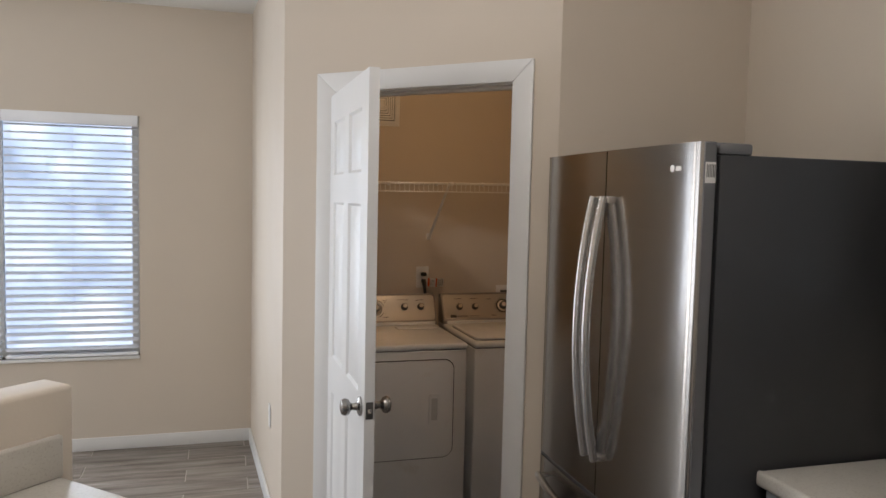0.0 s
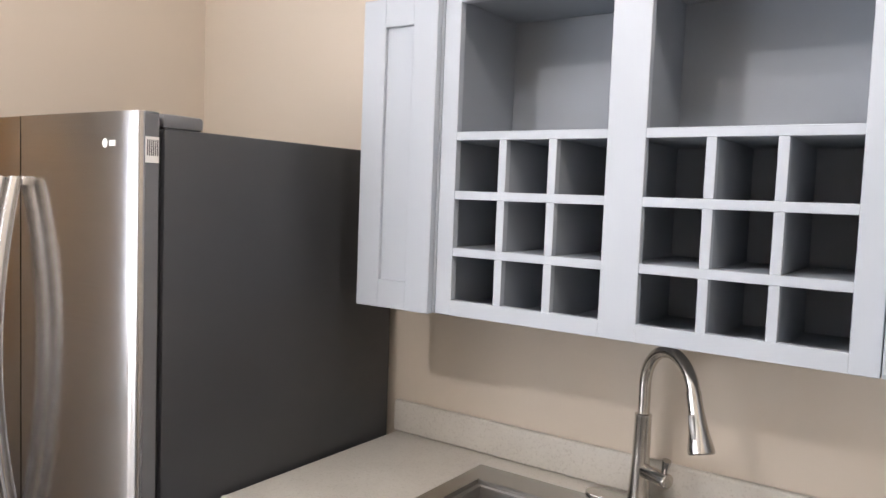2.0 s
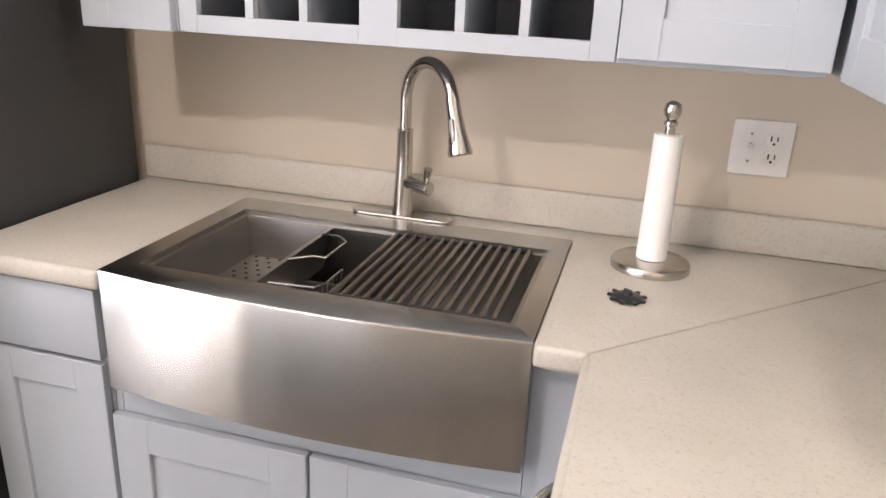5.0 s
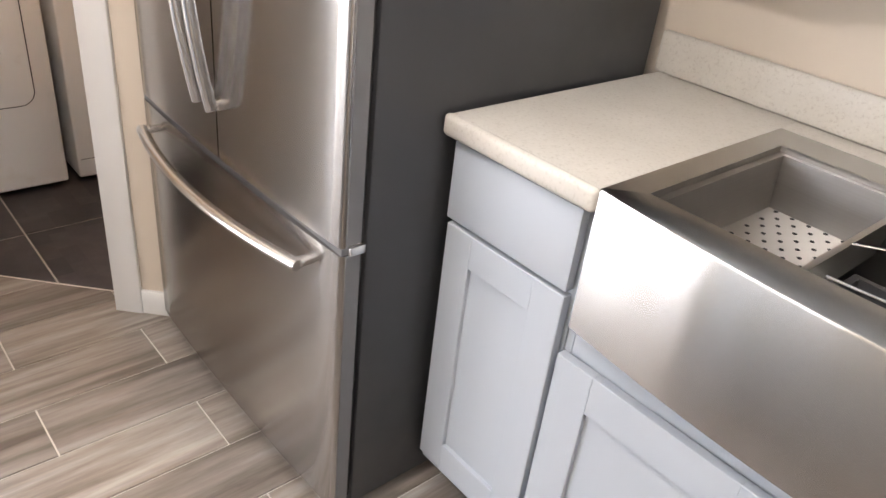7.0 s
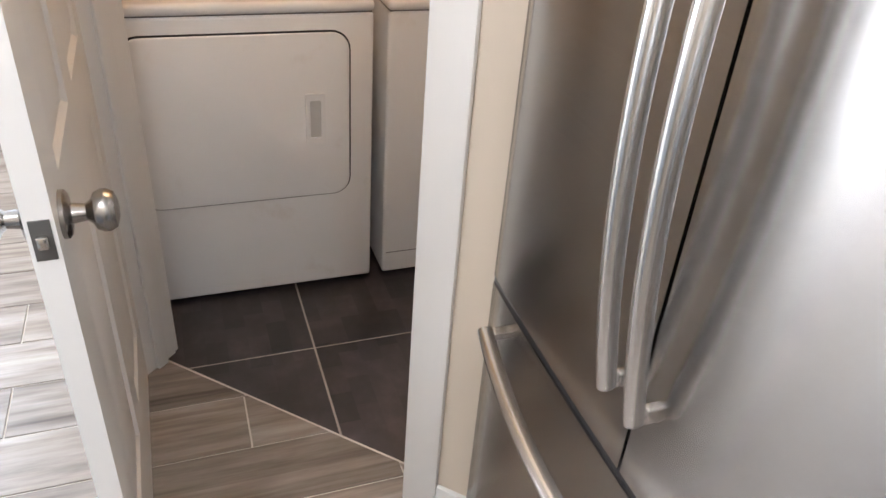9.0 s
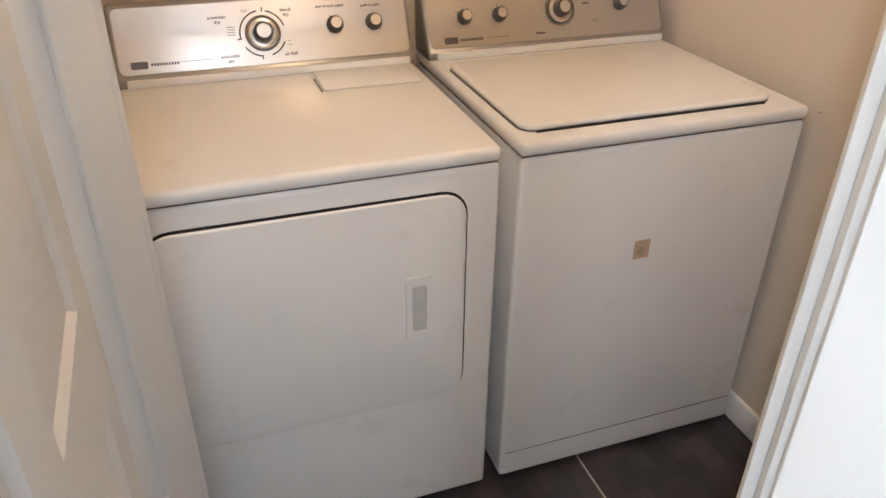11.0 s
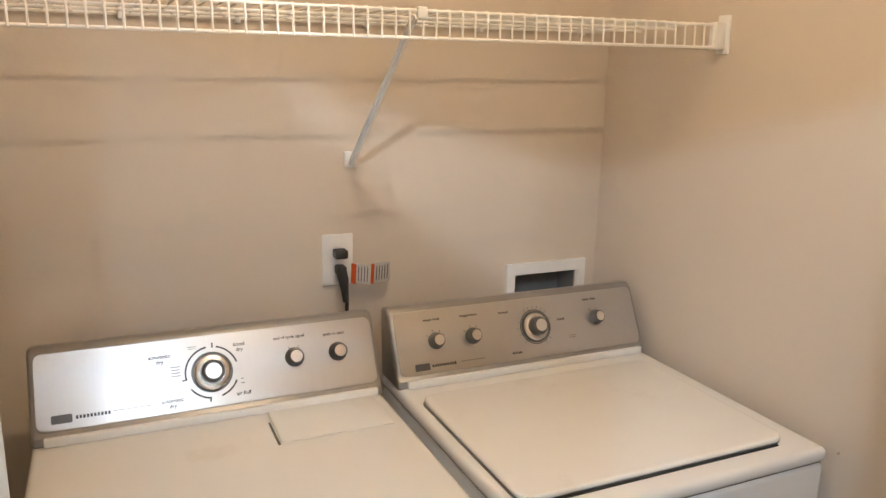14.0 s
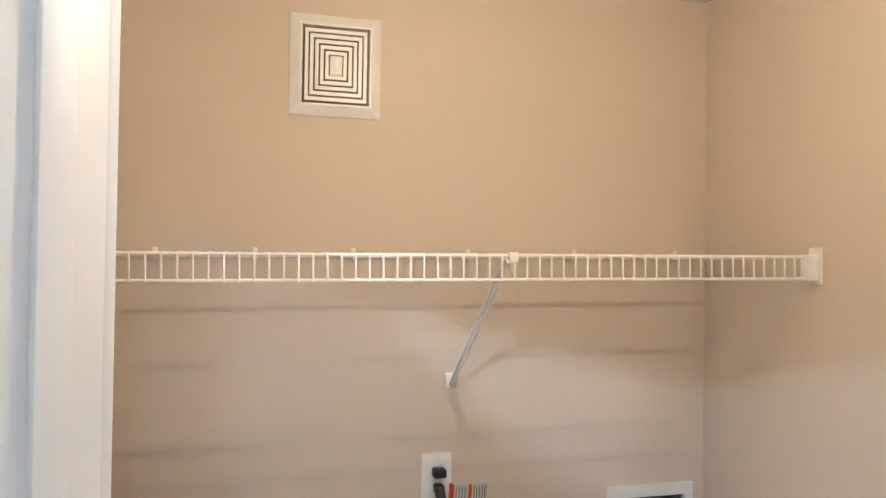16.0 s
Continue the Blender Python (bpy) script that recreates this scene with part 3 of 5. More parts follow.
for x, owner in ((FM - 0.031, fr), (FM + 0.031, fr)):
    h = part("door_handle", bow_handle(x), M_HANDLE, fr, "curved brushed steel bar handle")
    for z in (1.644, 0.855):
        part("handle_post", bx(x - 0.007, x + 0.007, -0.872, -0.850, z - 0.011, z + 0.011, 0.003), M_HANDLE, h)
dh = part("drawer_handle", tube(arc(28, lambda u: (-0.795 + 0.735 * u, -0.866 - 0.058 * math.sin(math.pi * (0.05 + 0.90 * u)) ** 0.8, 0.655)), 0.0115, 14, 1.25), M_HANDLE, fr, "curved brushed steel bar handle")
for x in (-0.785, -0.070):
    part("handle_post", bx(x - 0.011, x + 0.011, -0.872, -0.848, 0.648, 0.662, 0.003), M_HANDLE, dh)

# ---- base cabinets ----
CF, DF = -0.605, -0.628  # face frame and door faces
TOP = 0.955


def shaker(owner, x0, x1, z0, z1, y, rail=0.058, th=0.020, deep=0.010, m=None):
    """A shaker door facing -y: four rails round a sunk flat panel."""
    m = m or Matrix.Identity(4)
    d = part("door", moved(bx(x0 + rail - 0.004, x1 - rail + 0.004, y + deep, y + th - 0.002, z0 + rail - 0.004, z1 - rail + 0.004), m), M_CAB, owner)
    for a, b in ((x0, x0 + rail), (x1 - rail, x1)):
        part("stile", moved(bx(a, b, y, y + th, z0, z1, 0.0015, 1), m), M_CAB, d)
    for a, b in ((z0 + 0.0004, z0 + rail), (z1 - rail, z1 - 0.0004)):
        part("rail", moved(bx(x0 + rail - 0.001, x1 - rail + 0.001, y + 0.0004, y + th, a, b, 0.0012, 1), m), M_CAB, d)
    return d


def body(x0, x1, y0, y1, z0, z1):
    return bx(x0, x1, y0, y1, z0, z1, 0.001, 1)


c1 = thing("base_cabinet", (0.215, -0.3, 0), "light grey painted base cabinet with drawer and shaker door", "cabinet")
part("carcass", body(0.052, 0.368, CF, -0.005, 0.10, 0.908), M_CAB, c1)
part("toe_kick", body(0.052, 0.368, CF + 0.07, -0.005, 0.0, 0.099), M_CAB, c1)
part("drawer_front", bx(0.060, 0.362, DF, DF + 0.02, 0.750, 0.904, 0.002), M_CAB, c1)
shaker(c1, 0.064, 0.362, 0.140, 0.740, DF, 0.070)
c2 = thing("sink_cabinet", (0.83, -0.3, 0), "light grey painted sink base cabinet with two shaker doors", "cabinet")
for b_ in (body(0.370, 0.385, CF, -0.005, 0.10, 0.908), body(1.221, 1.335, CF, -0.005, 0.10, 0.908)):
    part("side_panel", b_, M_CAB, c2)
part("face_frame", body(0.386, 1.220, CF, CF + 0.02, 0.10, 0.693), M_CAB, c2)
part("floor_panel", body(0.386, 1.220, CF + 0.021, -0.005, 0.085, 0.10), M_CAB, c2)
part("toe_kick", body(0.370, 1.335, CF + 0.07, -0.005, 0.0, 0.084), M_CAB, c2)
shaker(c2, 0.374, 0.808, 0.140, 0.632, DF, 0.080)
shaker(c2, 0.815, 1.250, 0.140, 0.632, DF, 0.080)

# cabinet end and dishwasher on the right-hand run
c3 = thing("base_cabinet", (1.65, -1.39, 0), "light grey painted end cabinet beside the dishwasher", "cabinet")
part("end_panel", body(1.352, RX - 0.004, -1.425, -1.362, 0.0, 0.908), M_CAB, c3)
part("filler_panel", body(1.352, 1.372, -0.735, -0.607, 0.0, 0.908), M_CAB, c3)
dw = thing("dishwasher", (1.65, -1.05, 0), "stainless dishwasher with a bar handle under the counter", "dishwasher")
part("tub", bx(1.375, RX - 0.02, -1.357, -0.740, 0.02, 0.906), M_BLACK, dw)
part("door", bx(1.340, 1.375, -1.357, -0.740, 0.115, 0.902, 0.004), M_STEEL, dw)
dhh = part("handle", tube(arc(24, lambda u: (1.338 - 0.062 * min(1.0, math.sin(math.pi * u) * 2.2) ** 0.8, -0.762 - 0.573 * u, 0.815)), 0.013, 14), M_HANDLE, dw, "curved brushed steel bar handle")
part("toe_panel", bx(1.40, 1.42, -1.357, -0.740, 0.02, 0.11), M_BLACK, dw)

# ---- countertop ----
SX0, SX1, SYB, SYF = 0.394, 1.221, -0.100, -0.644
CTH = 0.040
ct = thing("countertop", (0.8, -0.3, TOP), "beige speckled laminate countertop with rolled edge", "countertop")
part("slab", prism([(0.046, -0.002), (0.046, -0.641), (SX0 - 0.001, -0.641), (SX0 - 0.001, -0.002)], TOP - CTH, TOP, 0.009), M_LAM, ct)
part("slab", bx(SX0 - 0.012, SX1 + 0.012, SYB + 0.002, -0.002, TOP - CTH, TOP - 0.0006), M_LAM, ct)
part("slab", prism([(SX1 + 0.001, -0.002), (SX1 + 0.001, -0.641), (1.309, -0.641), (1.948, -0.002)], TOP - CTH, TOP, 0.003), M_LAM, ct)
part("slab", prism([(1.3105, -0.643), (1.9495, -0.004), (1.9495, -1.45), (1.3105, -1.45)], TOP - CTH, TOP, 0.003), M_LAM, ct)
for nose in (bx(SX1 + 0.001, 1.310, -0.650, -0.630, TOP - CTH - 0.001, TOP + 0.0008, 0.010, 3), bx(1.302, 1.322, -1.455, -0.648, TOP - CTH - 0.001, TOP + 0.0008, 0.010, 3), bx(0.042, SX0 - 0.002, -0.650, -0.630, TOP - CTH - 0.001, TOP + 0.0008, 0.010, 3)):
    part("rolled_nosing", nose, M_LAM, ct)
bs = thing("backsplash", (0.9, -0.01, TOP), "beige speckled laminate backsplash strip along the wall", "backsplash")
part("strip", bx(0.040, RX - 0.022, -0.021, 0.0, TOP, TOP + 0.092, 0.007, 3), M_LAM, bs)
part("strip", bx(RX - 0.021, RX, -1.45, 0.0, TOP, TOP + 0.092, 0.007, 3), M_LAM, bs)

# ---- apron sink ----
sink = thing("apron_sink", (0.80, -0.36, 0.66), "brushed stainless farmhouse workstation sink with bowed apron", "sink")
ZR = TOP + 0.004
IX0, IX1, IYB, IYF = SX0 + 0.048, SX1 - 0.040, -0.190, -0.588
BOW = 0.030


def front_y(x):
    u = (x - SX0) / (SX1 - SX0) * 2 - 1
    return SYF - BOW * (1 - u * u)


def sink_rim():
    bm = bmesh.new()
    n = 24
    xs = [SX0 + (SX1 - SX0) * i / n for i in range(n + 1)]
    rows = []
    rows.append([bm.verts.new((x, IYF, ZR)) for x in [IX0 + (IX1 - IX0) * i / n for i in range(n + 1)]])
    rows.append([bm.verts.new((x, front_y(x) + 0.006, ZR)) for x in xs])
    rows.append([bm.verts.new((x, front_y(x) + 0.0018, ZR - 0.0018)) for x in xs])
    rows.append([bm.verts.new((x, front_y(x), ZR - 0.006)) for x in xs])
    rows.append([bm.verts.new((x, front_y(x), ZR - 0.252)) for x in xs])
    rows.append([bm.verts.new((x, front_y(x) + 0.006, ZR - 0.256)) for x in xs])
    rows.append([bm.verts.new((x, SYF + 0.02, ZR - 0.256)) for x in xs])
    for a, b in zip(rows, rows[1:]):
        for i in range(n):
            bm.faces.new((a[i], a[i + 1], b[i + 1], b[i]))
    # rim on the three other sides
    def quad(*p):
        bm.faces.new([bm.verts.new(q) for q in p])
    quad((SX0, SYB, ZR), (SX1, SYB, ZR), (IX1, IYB, ZR), (IX0, IYB, ZR))
    quad((SX0, SYB, ZR), (IX0, IYB, ZR), (IX0, IYF, ZR), (SX0, SYF + 0.006, ZR))
    quad((SX1, SYB, ZR), (SX1, SYF + 0.006, ZR), (IX1, IYF, ZR), (IX1, IYB, ZR))
    for x in (SX0, SX1):
        quad((x, SYB, ZR), (x, SYF, ZR), (x, SYF, ZR - 0.256), (x, SYB, ZR - 0.256))
    quad((SX0, SYB, ZR), (SX1, SYB, ZR), (SX1, SYB, ZR - 0.01), (SX0, SYB, ZR - 0.01))
    bmesh.ops.recalc_face_normals(bm, faces=bm.faces[:])
    return bm


part("rim_and_apron", sink_rim(), M_STEELH, sink)


def basin():
    bm = bmesh.new()
    lev = [(0.0, 0.0), (0.0, -0.012), (0.012, -0.012), (0.012, -0.20), (0.03, -0.225)]
    loops = []
    for o, d in lev:
        loops.append([bm.verts.new((x, y, ZR + d)) for x, y in ((IX0 + o, IYF + o), (IX1 - o, IYF + o), (IX1 - o, IYB - o), (IX0 + o, IYB - o))])
    for a, b in zip(loops, loops[1:]):
        for i in range(4):
            bm.faces.new((a[i], a[(i + 1) % 4], b[(i + 1) % 4], b[i]))
    bm.faces.new(loops[-1])
    bmesh.ops.recalc_face_normals(bm, faces=bm.faces[:])
    bmesh.ops.reverse_faces(bm, faces=bm.faces[:])
    return bm


part("bowl", basin(), M_BOWL, sink)
part("drain", lathe([(0.057, 0), (0.057, 0.003), (0.042, 0.004), (0.038, 0.001), (0.002, 0.001)], pose(0.86, -0.30, ZR - 0.2245)), M_NICKEL, sink)

# colander resting on the ledge at one end of the sink
col = thing("sink_colander", (0.53, -0.33, ZR - 0.1), "stainless colander tray with perforated bottom set in the sink", "colander")
A0, A1 = IX0 + 0.004, IX0 + 0.238
zc = ZR - 0.011


def tray(x0, x1, y0, y1, z, dep, slope=0.012, th=0.0015):
    bm = bmesh.new()
    loops = []
    for o, d in ((0, 0), (0.010, 0), (0.010 + slope, -dep)):
        loops.append([bm.verts.new((x, y, z + d)) for x, y in ((x0 + o, y0 + o), (x1 - o, y0 + o), (x1 - o, y1 - o), (x0 + o, y1 - o))])
    for a, b in zip(loops, loops[1:]):
        for i in range(4):
            bm.faces.new((a[i], a[(i + 1) % 4], b[(i + 1) % 4], b[i]))
    bm.faces.new(loops[-1])
    bmesh.ops.recalc_face_normals(bm, faces=bm.faces[:])
    r = bmesh.ops.solidify(bm, geom=bm.faces[:], thickness=th)
    return bm


part("tray", tray(A0, A1, IYF + 0.003, IYB - 0.003, zc, 0.095), M_BOWL, col)
holes = []
for i in range(9):
    for j in range(14):
        if (i + j) % 2 == 0:
            holes.append(cyl(0.0042, 0.0006, pose(A0 + 0.040 + i * 0.0155, IYF + 0.06 + j * 0.0255, zc - 0.0949), seg=10))
tagged(part("perforations", join(*holes), M_GASKET, col), "punched drain holes")
part("handle", tube([(A1 + 0.002, -0.44, zc + 0.004), (A1 + 0.05, -0.425, zc + 0.012), (A1 + 0.072, -0.41, zc + 0.006), (A1 + 0.072, -0.30, zc + 0.006), (A1 + 0.05, -0.285, zc + 0.012), (A1 + 0.002, -0.27, zc + 0.004)], 0.0022, 8), M_HANDLE, col)

# strainer basket hanging beside the colander
cad = thing("sink_caddy", (0.70, -0.49, ZR - 0.2), "black wire sponge caddy hanging in the sink bowl", "sink caddy")
part("tray", tray(A1 + 0.014, A1 + 0.115, -0.555, -0.41, ZR - 0.06, 0.06), M_BLACK, cad)
part("wire_frame", join(tube([(A1 + 0.02, -0.555, ZR - 0.012), (A1 + 0.11, -0.545, ZR - 0.012), (A1 + 0.115, -0.50, ZR - 0.02), (A1 + 0.115, -0.42, ZR - 0.02)], 0.0022, 8), *[tube([(A1 + 0.115, -0.42 - 0.024 * i, ZR - 0.02), (A1 + 0.108, -0.42 - 0.024 * i, ZR - 0.06)], 0.0016, 6) for i in range(6)]), M_HANDLE, cad)

# roll-up drying rack over the other end
rk = thing("drying_rack", (1.0, -0.33, ZR - 0.01), "roll-up drying rack of grey steel rods across the sink", "drying rack")
RX0, RX1 = 0.838, 1.140
rod = None
NR = 15
for i in range(NR):
    x = RX0 + (RX1 - RX0) * i / (NR - 1)
    if rod is None:
        rod = part("rod", tube([(0, IYF + 0.008, 0), (0, IYB - 0.008, 0)], 0.0050, 10), M_ROD, rk)
        rod.matrix_basis = Matrix.Translation((x, 0, ZR - 0.005))
    else:
        o = new("rod", rod.data)
        o.parent, o.matrix_parent_inverse = rk, ORIGIN[rk].inverted()
        o.matrix_basis = Matrix.Translation((x, 0, ZR - 0.005))
for y0, y1 in ((IYB - 0.016, IYB - 0.005), (IYF + 0.005, IYF + 0.016)):
    part("end_strip", bx(RX0 - 0.006, RX1 + 0.006, y0, y1, ZR - 0.0125, ZR - 0.0005, 0.003), M_BLACK, rk, "black silicone end strip")

# ---- faucet ----
fc = thing("kitchen_faucet", (0.808, -0.082, ZR), "brushed nickel pull-down gooseneck kitchen faucet", "faucet")
part("deck_plate", moved(prism(rounded(0.255, 0.056, 0.027, 8), 0, 0.006, 0.002), Matrix.Translation((0.808, -0.084, TOP + 0.0045))), M_NICKEL, fc)
part("column", lathe([(0.027, 0), (0.026, 0.008), (0.0245, 0.02), (0.0195, 0.115), (0.0185, 0.20), (0.0195, 0.202), (0.0195, 0.206), (0.0140, 0.208)], pose(0.808, -0.082, ZR + 0.006)), M_NICKEL, fc)
dirx, diry = math.cos(radians(-38)), math.sin(radians(-38))
R = 0.090
zt = 1.241
pts = [(0.808, -0.082, ZR + 0.205 + i * (zt - ZR - 0.205) / 6) for i in range(6)]
pts += arc(22, lambda u: (0.808 + dirx * R * (1 - math.cos(math.pi * u * 0.94)), -0.082 + diry * R * (1 - math.cos(math.pi * u * 0.94)), zt + R * math.sin(math.pi * u * 0.94)))
part("gooseneck", tube(pts, 0.0135, 18), M_NICKEL, fc)
tip = Vector(pts[-1])
dn = (Vector(pts[-1]) - Vector(pts[-3])).normalized()
q = Vector((0, 0, 1)).rotation_difference(dn).to_matrix().to_4x4()
head = part("spray_head", lathe([(0.0150, -0.012), (0.0155, 0.0), (0.0150, 0.005), (0.0160, 0.03), (0.0200, 0.070), (0.0265, 0.104), (0.0265, 0.110), (0.0245, 0.113), (0.002, 0.113)], Matrix.Translation(tip) @ q), M_NICKEL, fc)
part("spray_button", moved(bx(-0.006, 0.006, -0.023, -0.014, 0.035, 0.085, 0.003), Matrix.Translation(tip) @ q @ pose(0, 0, 0, 0, 0, -60)), M_CONSOLE, head)
part("lever_hub", cyl(0.0165, 0.088, pose(0.808, -0.082, ZR + 0.085, 90, 0, 62), bev=0.003), M_NICKEL, fc)
e = pose(0.808, -0.082, ZR + 0.085, 90, 0, 62) @ Vector((0, 0, 0.072))
part("lever", tube([e, e + Vector((0.004, -0.006, 0.020)), e + Vector((0.010, -0.012, 0.048))], 0.006, 12, r_at=[0.0060, 0.0068, 0.0100]), M_NICKEL, fc)

# ---- upper cabinets ----
UF, UD, UB, UT = -0.307, -0.327, 1.373, 2.112
u1 = thing("wall_cabinet", (0.26, -0.15, UB), "light grey painted narrow wall cabinet with shaker door", "cabinet")
part("carcass", body(0.144, 0.374, UF, -0.001, UB, UT), M_CAB, u1)
shaker(u1, 0.150, 0.369, UB - 0.001, UT - 0.006, UD, 0.068)
u2 = thing("open_wall_cabinet", (0.83, -0.15, UB), "light grey open wall cabinet with eighteen wine cubbies", "cabinet")
OX = [(0.419, 0.780), (0.859, 1.230)]
OB, OT = 1.409, 2.080
for a, b in ((0.376, OX[0][0]), (OX[0][1], OX[1][0]), (OX[1][1], 1.278)):
    part("frame_stile", bx(a, b, UF, UF + 0.02, UB, UT, 0.0012, 1), M_CAB, u2)
for a, b in OX:
    for z0, z1 in ((UB, OB), (OT, UT)):
        part("frame_rail", bx(a - 0.0005, b + 0.0005, UF + 0.0003, UF + 0.02, z0, z1, 0.001, 1), M_CAB, u2)
# insides take the darkened grey, so their shade is partly painted
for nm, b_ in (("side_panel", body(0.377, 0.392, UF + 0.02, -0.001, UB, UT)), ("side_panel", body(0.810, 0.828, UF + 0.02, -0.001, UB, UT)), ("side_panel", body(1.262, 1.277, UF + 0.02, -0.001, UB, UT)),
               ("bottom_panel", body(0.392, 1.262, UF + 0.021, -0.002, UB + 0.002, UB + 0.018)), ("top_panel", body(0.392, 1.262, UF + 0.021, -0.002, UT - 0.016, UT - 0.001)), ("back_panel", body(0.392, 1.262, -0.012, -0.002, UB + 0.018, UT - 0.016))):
    part(nm, b_, M_CAB_SHADE, u2, "cabinet inside, same grey darkened for shade")
SHELVES = (1.5195, 1.6495, 1.7825)
for a, b in OX:
    lo, hi = (0.392, 0.810) if a < 0.8 else (0.828, 1.262)
    for z in SHELVES:
        s_ = part("shelf", bx(lo, hi, UF + 0.022, -0.012, z - 0.009, z + 0.009), M_CAB_SHADE, u2)
        part("shelf_edge", bx(a - 0.004, b + 0.004, UF + 0.002, UF + 0.0215, z - 0.0095, z + 0.0095, 0.001, 1), M_CAB, s_)
    for i in (1, 2):
        x = a + (b - a) * i / 3
        for z0, z1 in ((UB + 0.018, SHELVES[0] - 0.0096), (SHELVES[0] + 0.0096, SHELVES[1] - 0.0096), (SHELVES[1] + 0.0096, SHELVES[2] - 0.0096)):
            d_ = part("divider", bx(x - 0.009, x + 0.009, UF + 0.022, -0.012, z0, z1), M_CAB_SHADE, u2)
            part("divider_edge", bx(x - 0.0095, x + 0.0095, UF + 0.003, UF + 0.0215, z0, z1, 0.0008, 1), M_CAB, d_)
u3 = thing("wall_cabinet", (1.46, -0.15, UB), "light grey painted wall cabinet with shaker door", "cabinet")
part("carcass", body(1.280, 1.632, UF, -0.001, UB, UT), M_CAB, u3)
shaker(u3, 1.281, 1.634, UB + 0.010, UT - 0.006, UD, 0.072)
u4 = thing("corner_wall_cabinet", (1.80, -0.6, UB), "light grey painted wall cabinet with shaker door on the side wall", "cabinet")
part("carcass", body(1.657, RX - 0.001, -0.90, -0.002, UB, UT), M_CAB, u4)
shaker(u4, -0.90, -0.395, UB + 0.004, UT - 0.006, 0, 0.072, m=pose(1.635, 0, 0) @ Matrix(((0, 1, 0, 0), (1, 0, 0, 0), (0, 0, 1, 0), (0, 0, 0, 1))))

# ---- on the counter ----
tw = thing("paper_towel_holder", (1.394, -0.200, TOP), "brushed steel paper towel holder with a nearly used white roll", "paper towel holder")
part("base", lathe([(0.081, 0), (0.081, 0.012), (0.078, 0.017), (0.072, 0.020), (0.004, 0.021)], pose(1.394, -0.200, TOP + 0.001), 48), M_NICKEL, tw)
part("post", lathe([(0.010, 0.018), (0.0105, 0.298), (0.014, 0.300), (0.014, 0.306), (0.009, 0.308), (0.012, 0.312), (0.017, 0.321), (0.018, 0.330), (0.015, 0.340), (0.006, 0.346)], pose(1.394, -0.200, TOP)), M_NICKEL, tw)
part("roll", lathe([(0.019, 0.022), (0.031, 0.022), (0.029, 0.280), (0.019, 0.280), (0.019, 0.282), (0.0185, 0.278)], pose(1.394, -0.200, TOP + 0.001)), M_PAPER, tw)
lint = thing("sink_stopper", (1.357, -0.393, TOP), "small black rubber drain strainer lying on the counter", "drain strainer")
part("disc", lathe([(0.030, 0), (0.031, 0.003), (0.024, 0.007), (0.010, 0.009), (0.008, 0.016), (0.001, 0.017)], pose(1.357, -0.393, TOP + 0.001), 24), M_BLACK, lint)
for k in range(9):
    part("tooth", bx(-0.004, 0.004, 0.024, 0.037, 0.001, 0.006, 0.001, 1), M_BLACK, lint).matrix_basis = pose(1.357, -0.393, TOP + 0.001, 0, 0, 40 * k + 7)


def receptacle(owner, cy, cz, m):
    """Two outlet faces on a plate that looks along +z of m."""
    for dz in (-0.0195, 0.0195):
        f = part("outlet_face", moved(prism(rounded(0.034, 0.029, 0.010, 4), 0, 0.002, 0.0006, 1), m @ Matrix.Translation((cy, cz + dz, 0.005))), M_WHITEP, owner, "off-white outlet face")
        part("slots", moved(join(bx(-0.0082, -0.0048, -0.003, 0.0085, 0.0018, 0.0024), bx(0.0048, 0.0078, -0.002, 0.0075, 0.0018, 0.0024), cyl(0.0030, 0.0006, pose(0, -0.0085, 0.0018), seg=12)), m @ Matrix.Translation((cy, cz + dz, 0.005))), M_BLACK, f)


o1 = thing("switch_outlet_plate", (1.592, -0.003, 1.191), "white double plate with toggle switch and outlet on the wall", "outlet")
OM = pose(1.592, -0.0005, 1.191, 90, 0, 0)
part("plate", moved(prism(rounded(0.124, 0.120, 0.004, 3), 0, 0.006, 0.0018), OM), M_WHITEP, o1)
receptacle(o1, 0.024, 0.0, OM)
part("switch_toggle", moved(join(bx(-0.028, -0.018, -0.012, 0.012, 0.005, 0.0065), bx(-0.0265, -0.0195, 0.0, 0.010, 0.006, 0.018, 0.001)), OM), M_WHITEP, o1)
for z in (-0.03, 0.03):
    part("screw", moved(cyl(0.003, 0.001, pose(-0.023, z, 0.0058), seg=12), OM), M_CONSOLE, o1)

# ---- half wall with counter ----
PW = pose(0, 0, 0, 0, 0, -45)
structure("wall_half", moved(bx(1.395, 4.3, -1.995, -1.884, 0, 1.168, 0.012, 3), PW), M_WALL, "painted half wall with rounded corners behind a counter")
pc = thing("peninsula_counter", (0, 0, 0), "pale laminate counter against the half wall", "countertop")
part("slab", moved(bx(1.437, 4.3, -1.882, -1.24, TOP - CTH, TOP, 0.010, 3), PW), M_LAM, pc)
part("backsplash_strip", moved(bx(1.437, 4.3, -1.8835, -1.863, TOP + 0.0005, TOP + 0.102, 0.006, 3), PW), M_LAM, pc)
pb = thing("base_cabinet", (0, 0, 0), "light grey painted base cabinet under the pale counter", "cabinet")
part("carcass", moved(bx(1.47, 4.3, -1.880, -1.28, 0, TOP - CTH - 0.001, 0.002), PW), M_CAB, pb)

OY = CY + (SW - CY) * (CX + 2.25) / (CX - WX)
sw = thing("outlet_plate", (-2.25, OY, 0.45), "white outlet plate low on the wall", "outlet")
part("plate", moved(prism(rounded(0.070, 0.115, 0.004, 3), 0, 0.006, 0.0018), pose(-2.25, OY - 0.0015, 0.50, 90, 0, 1.4)), M_WHITEP, sw)

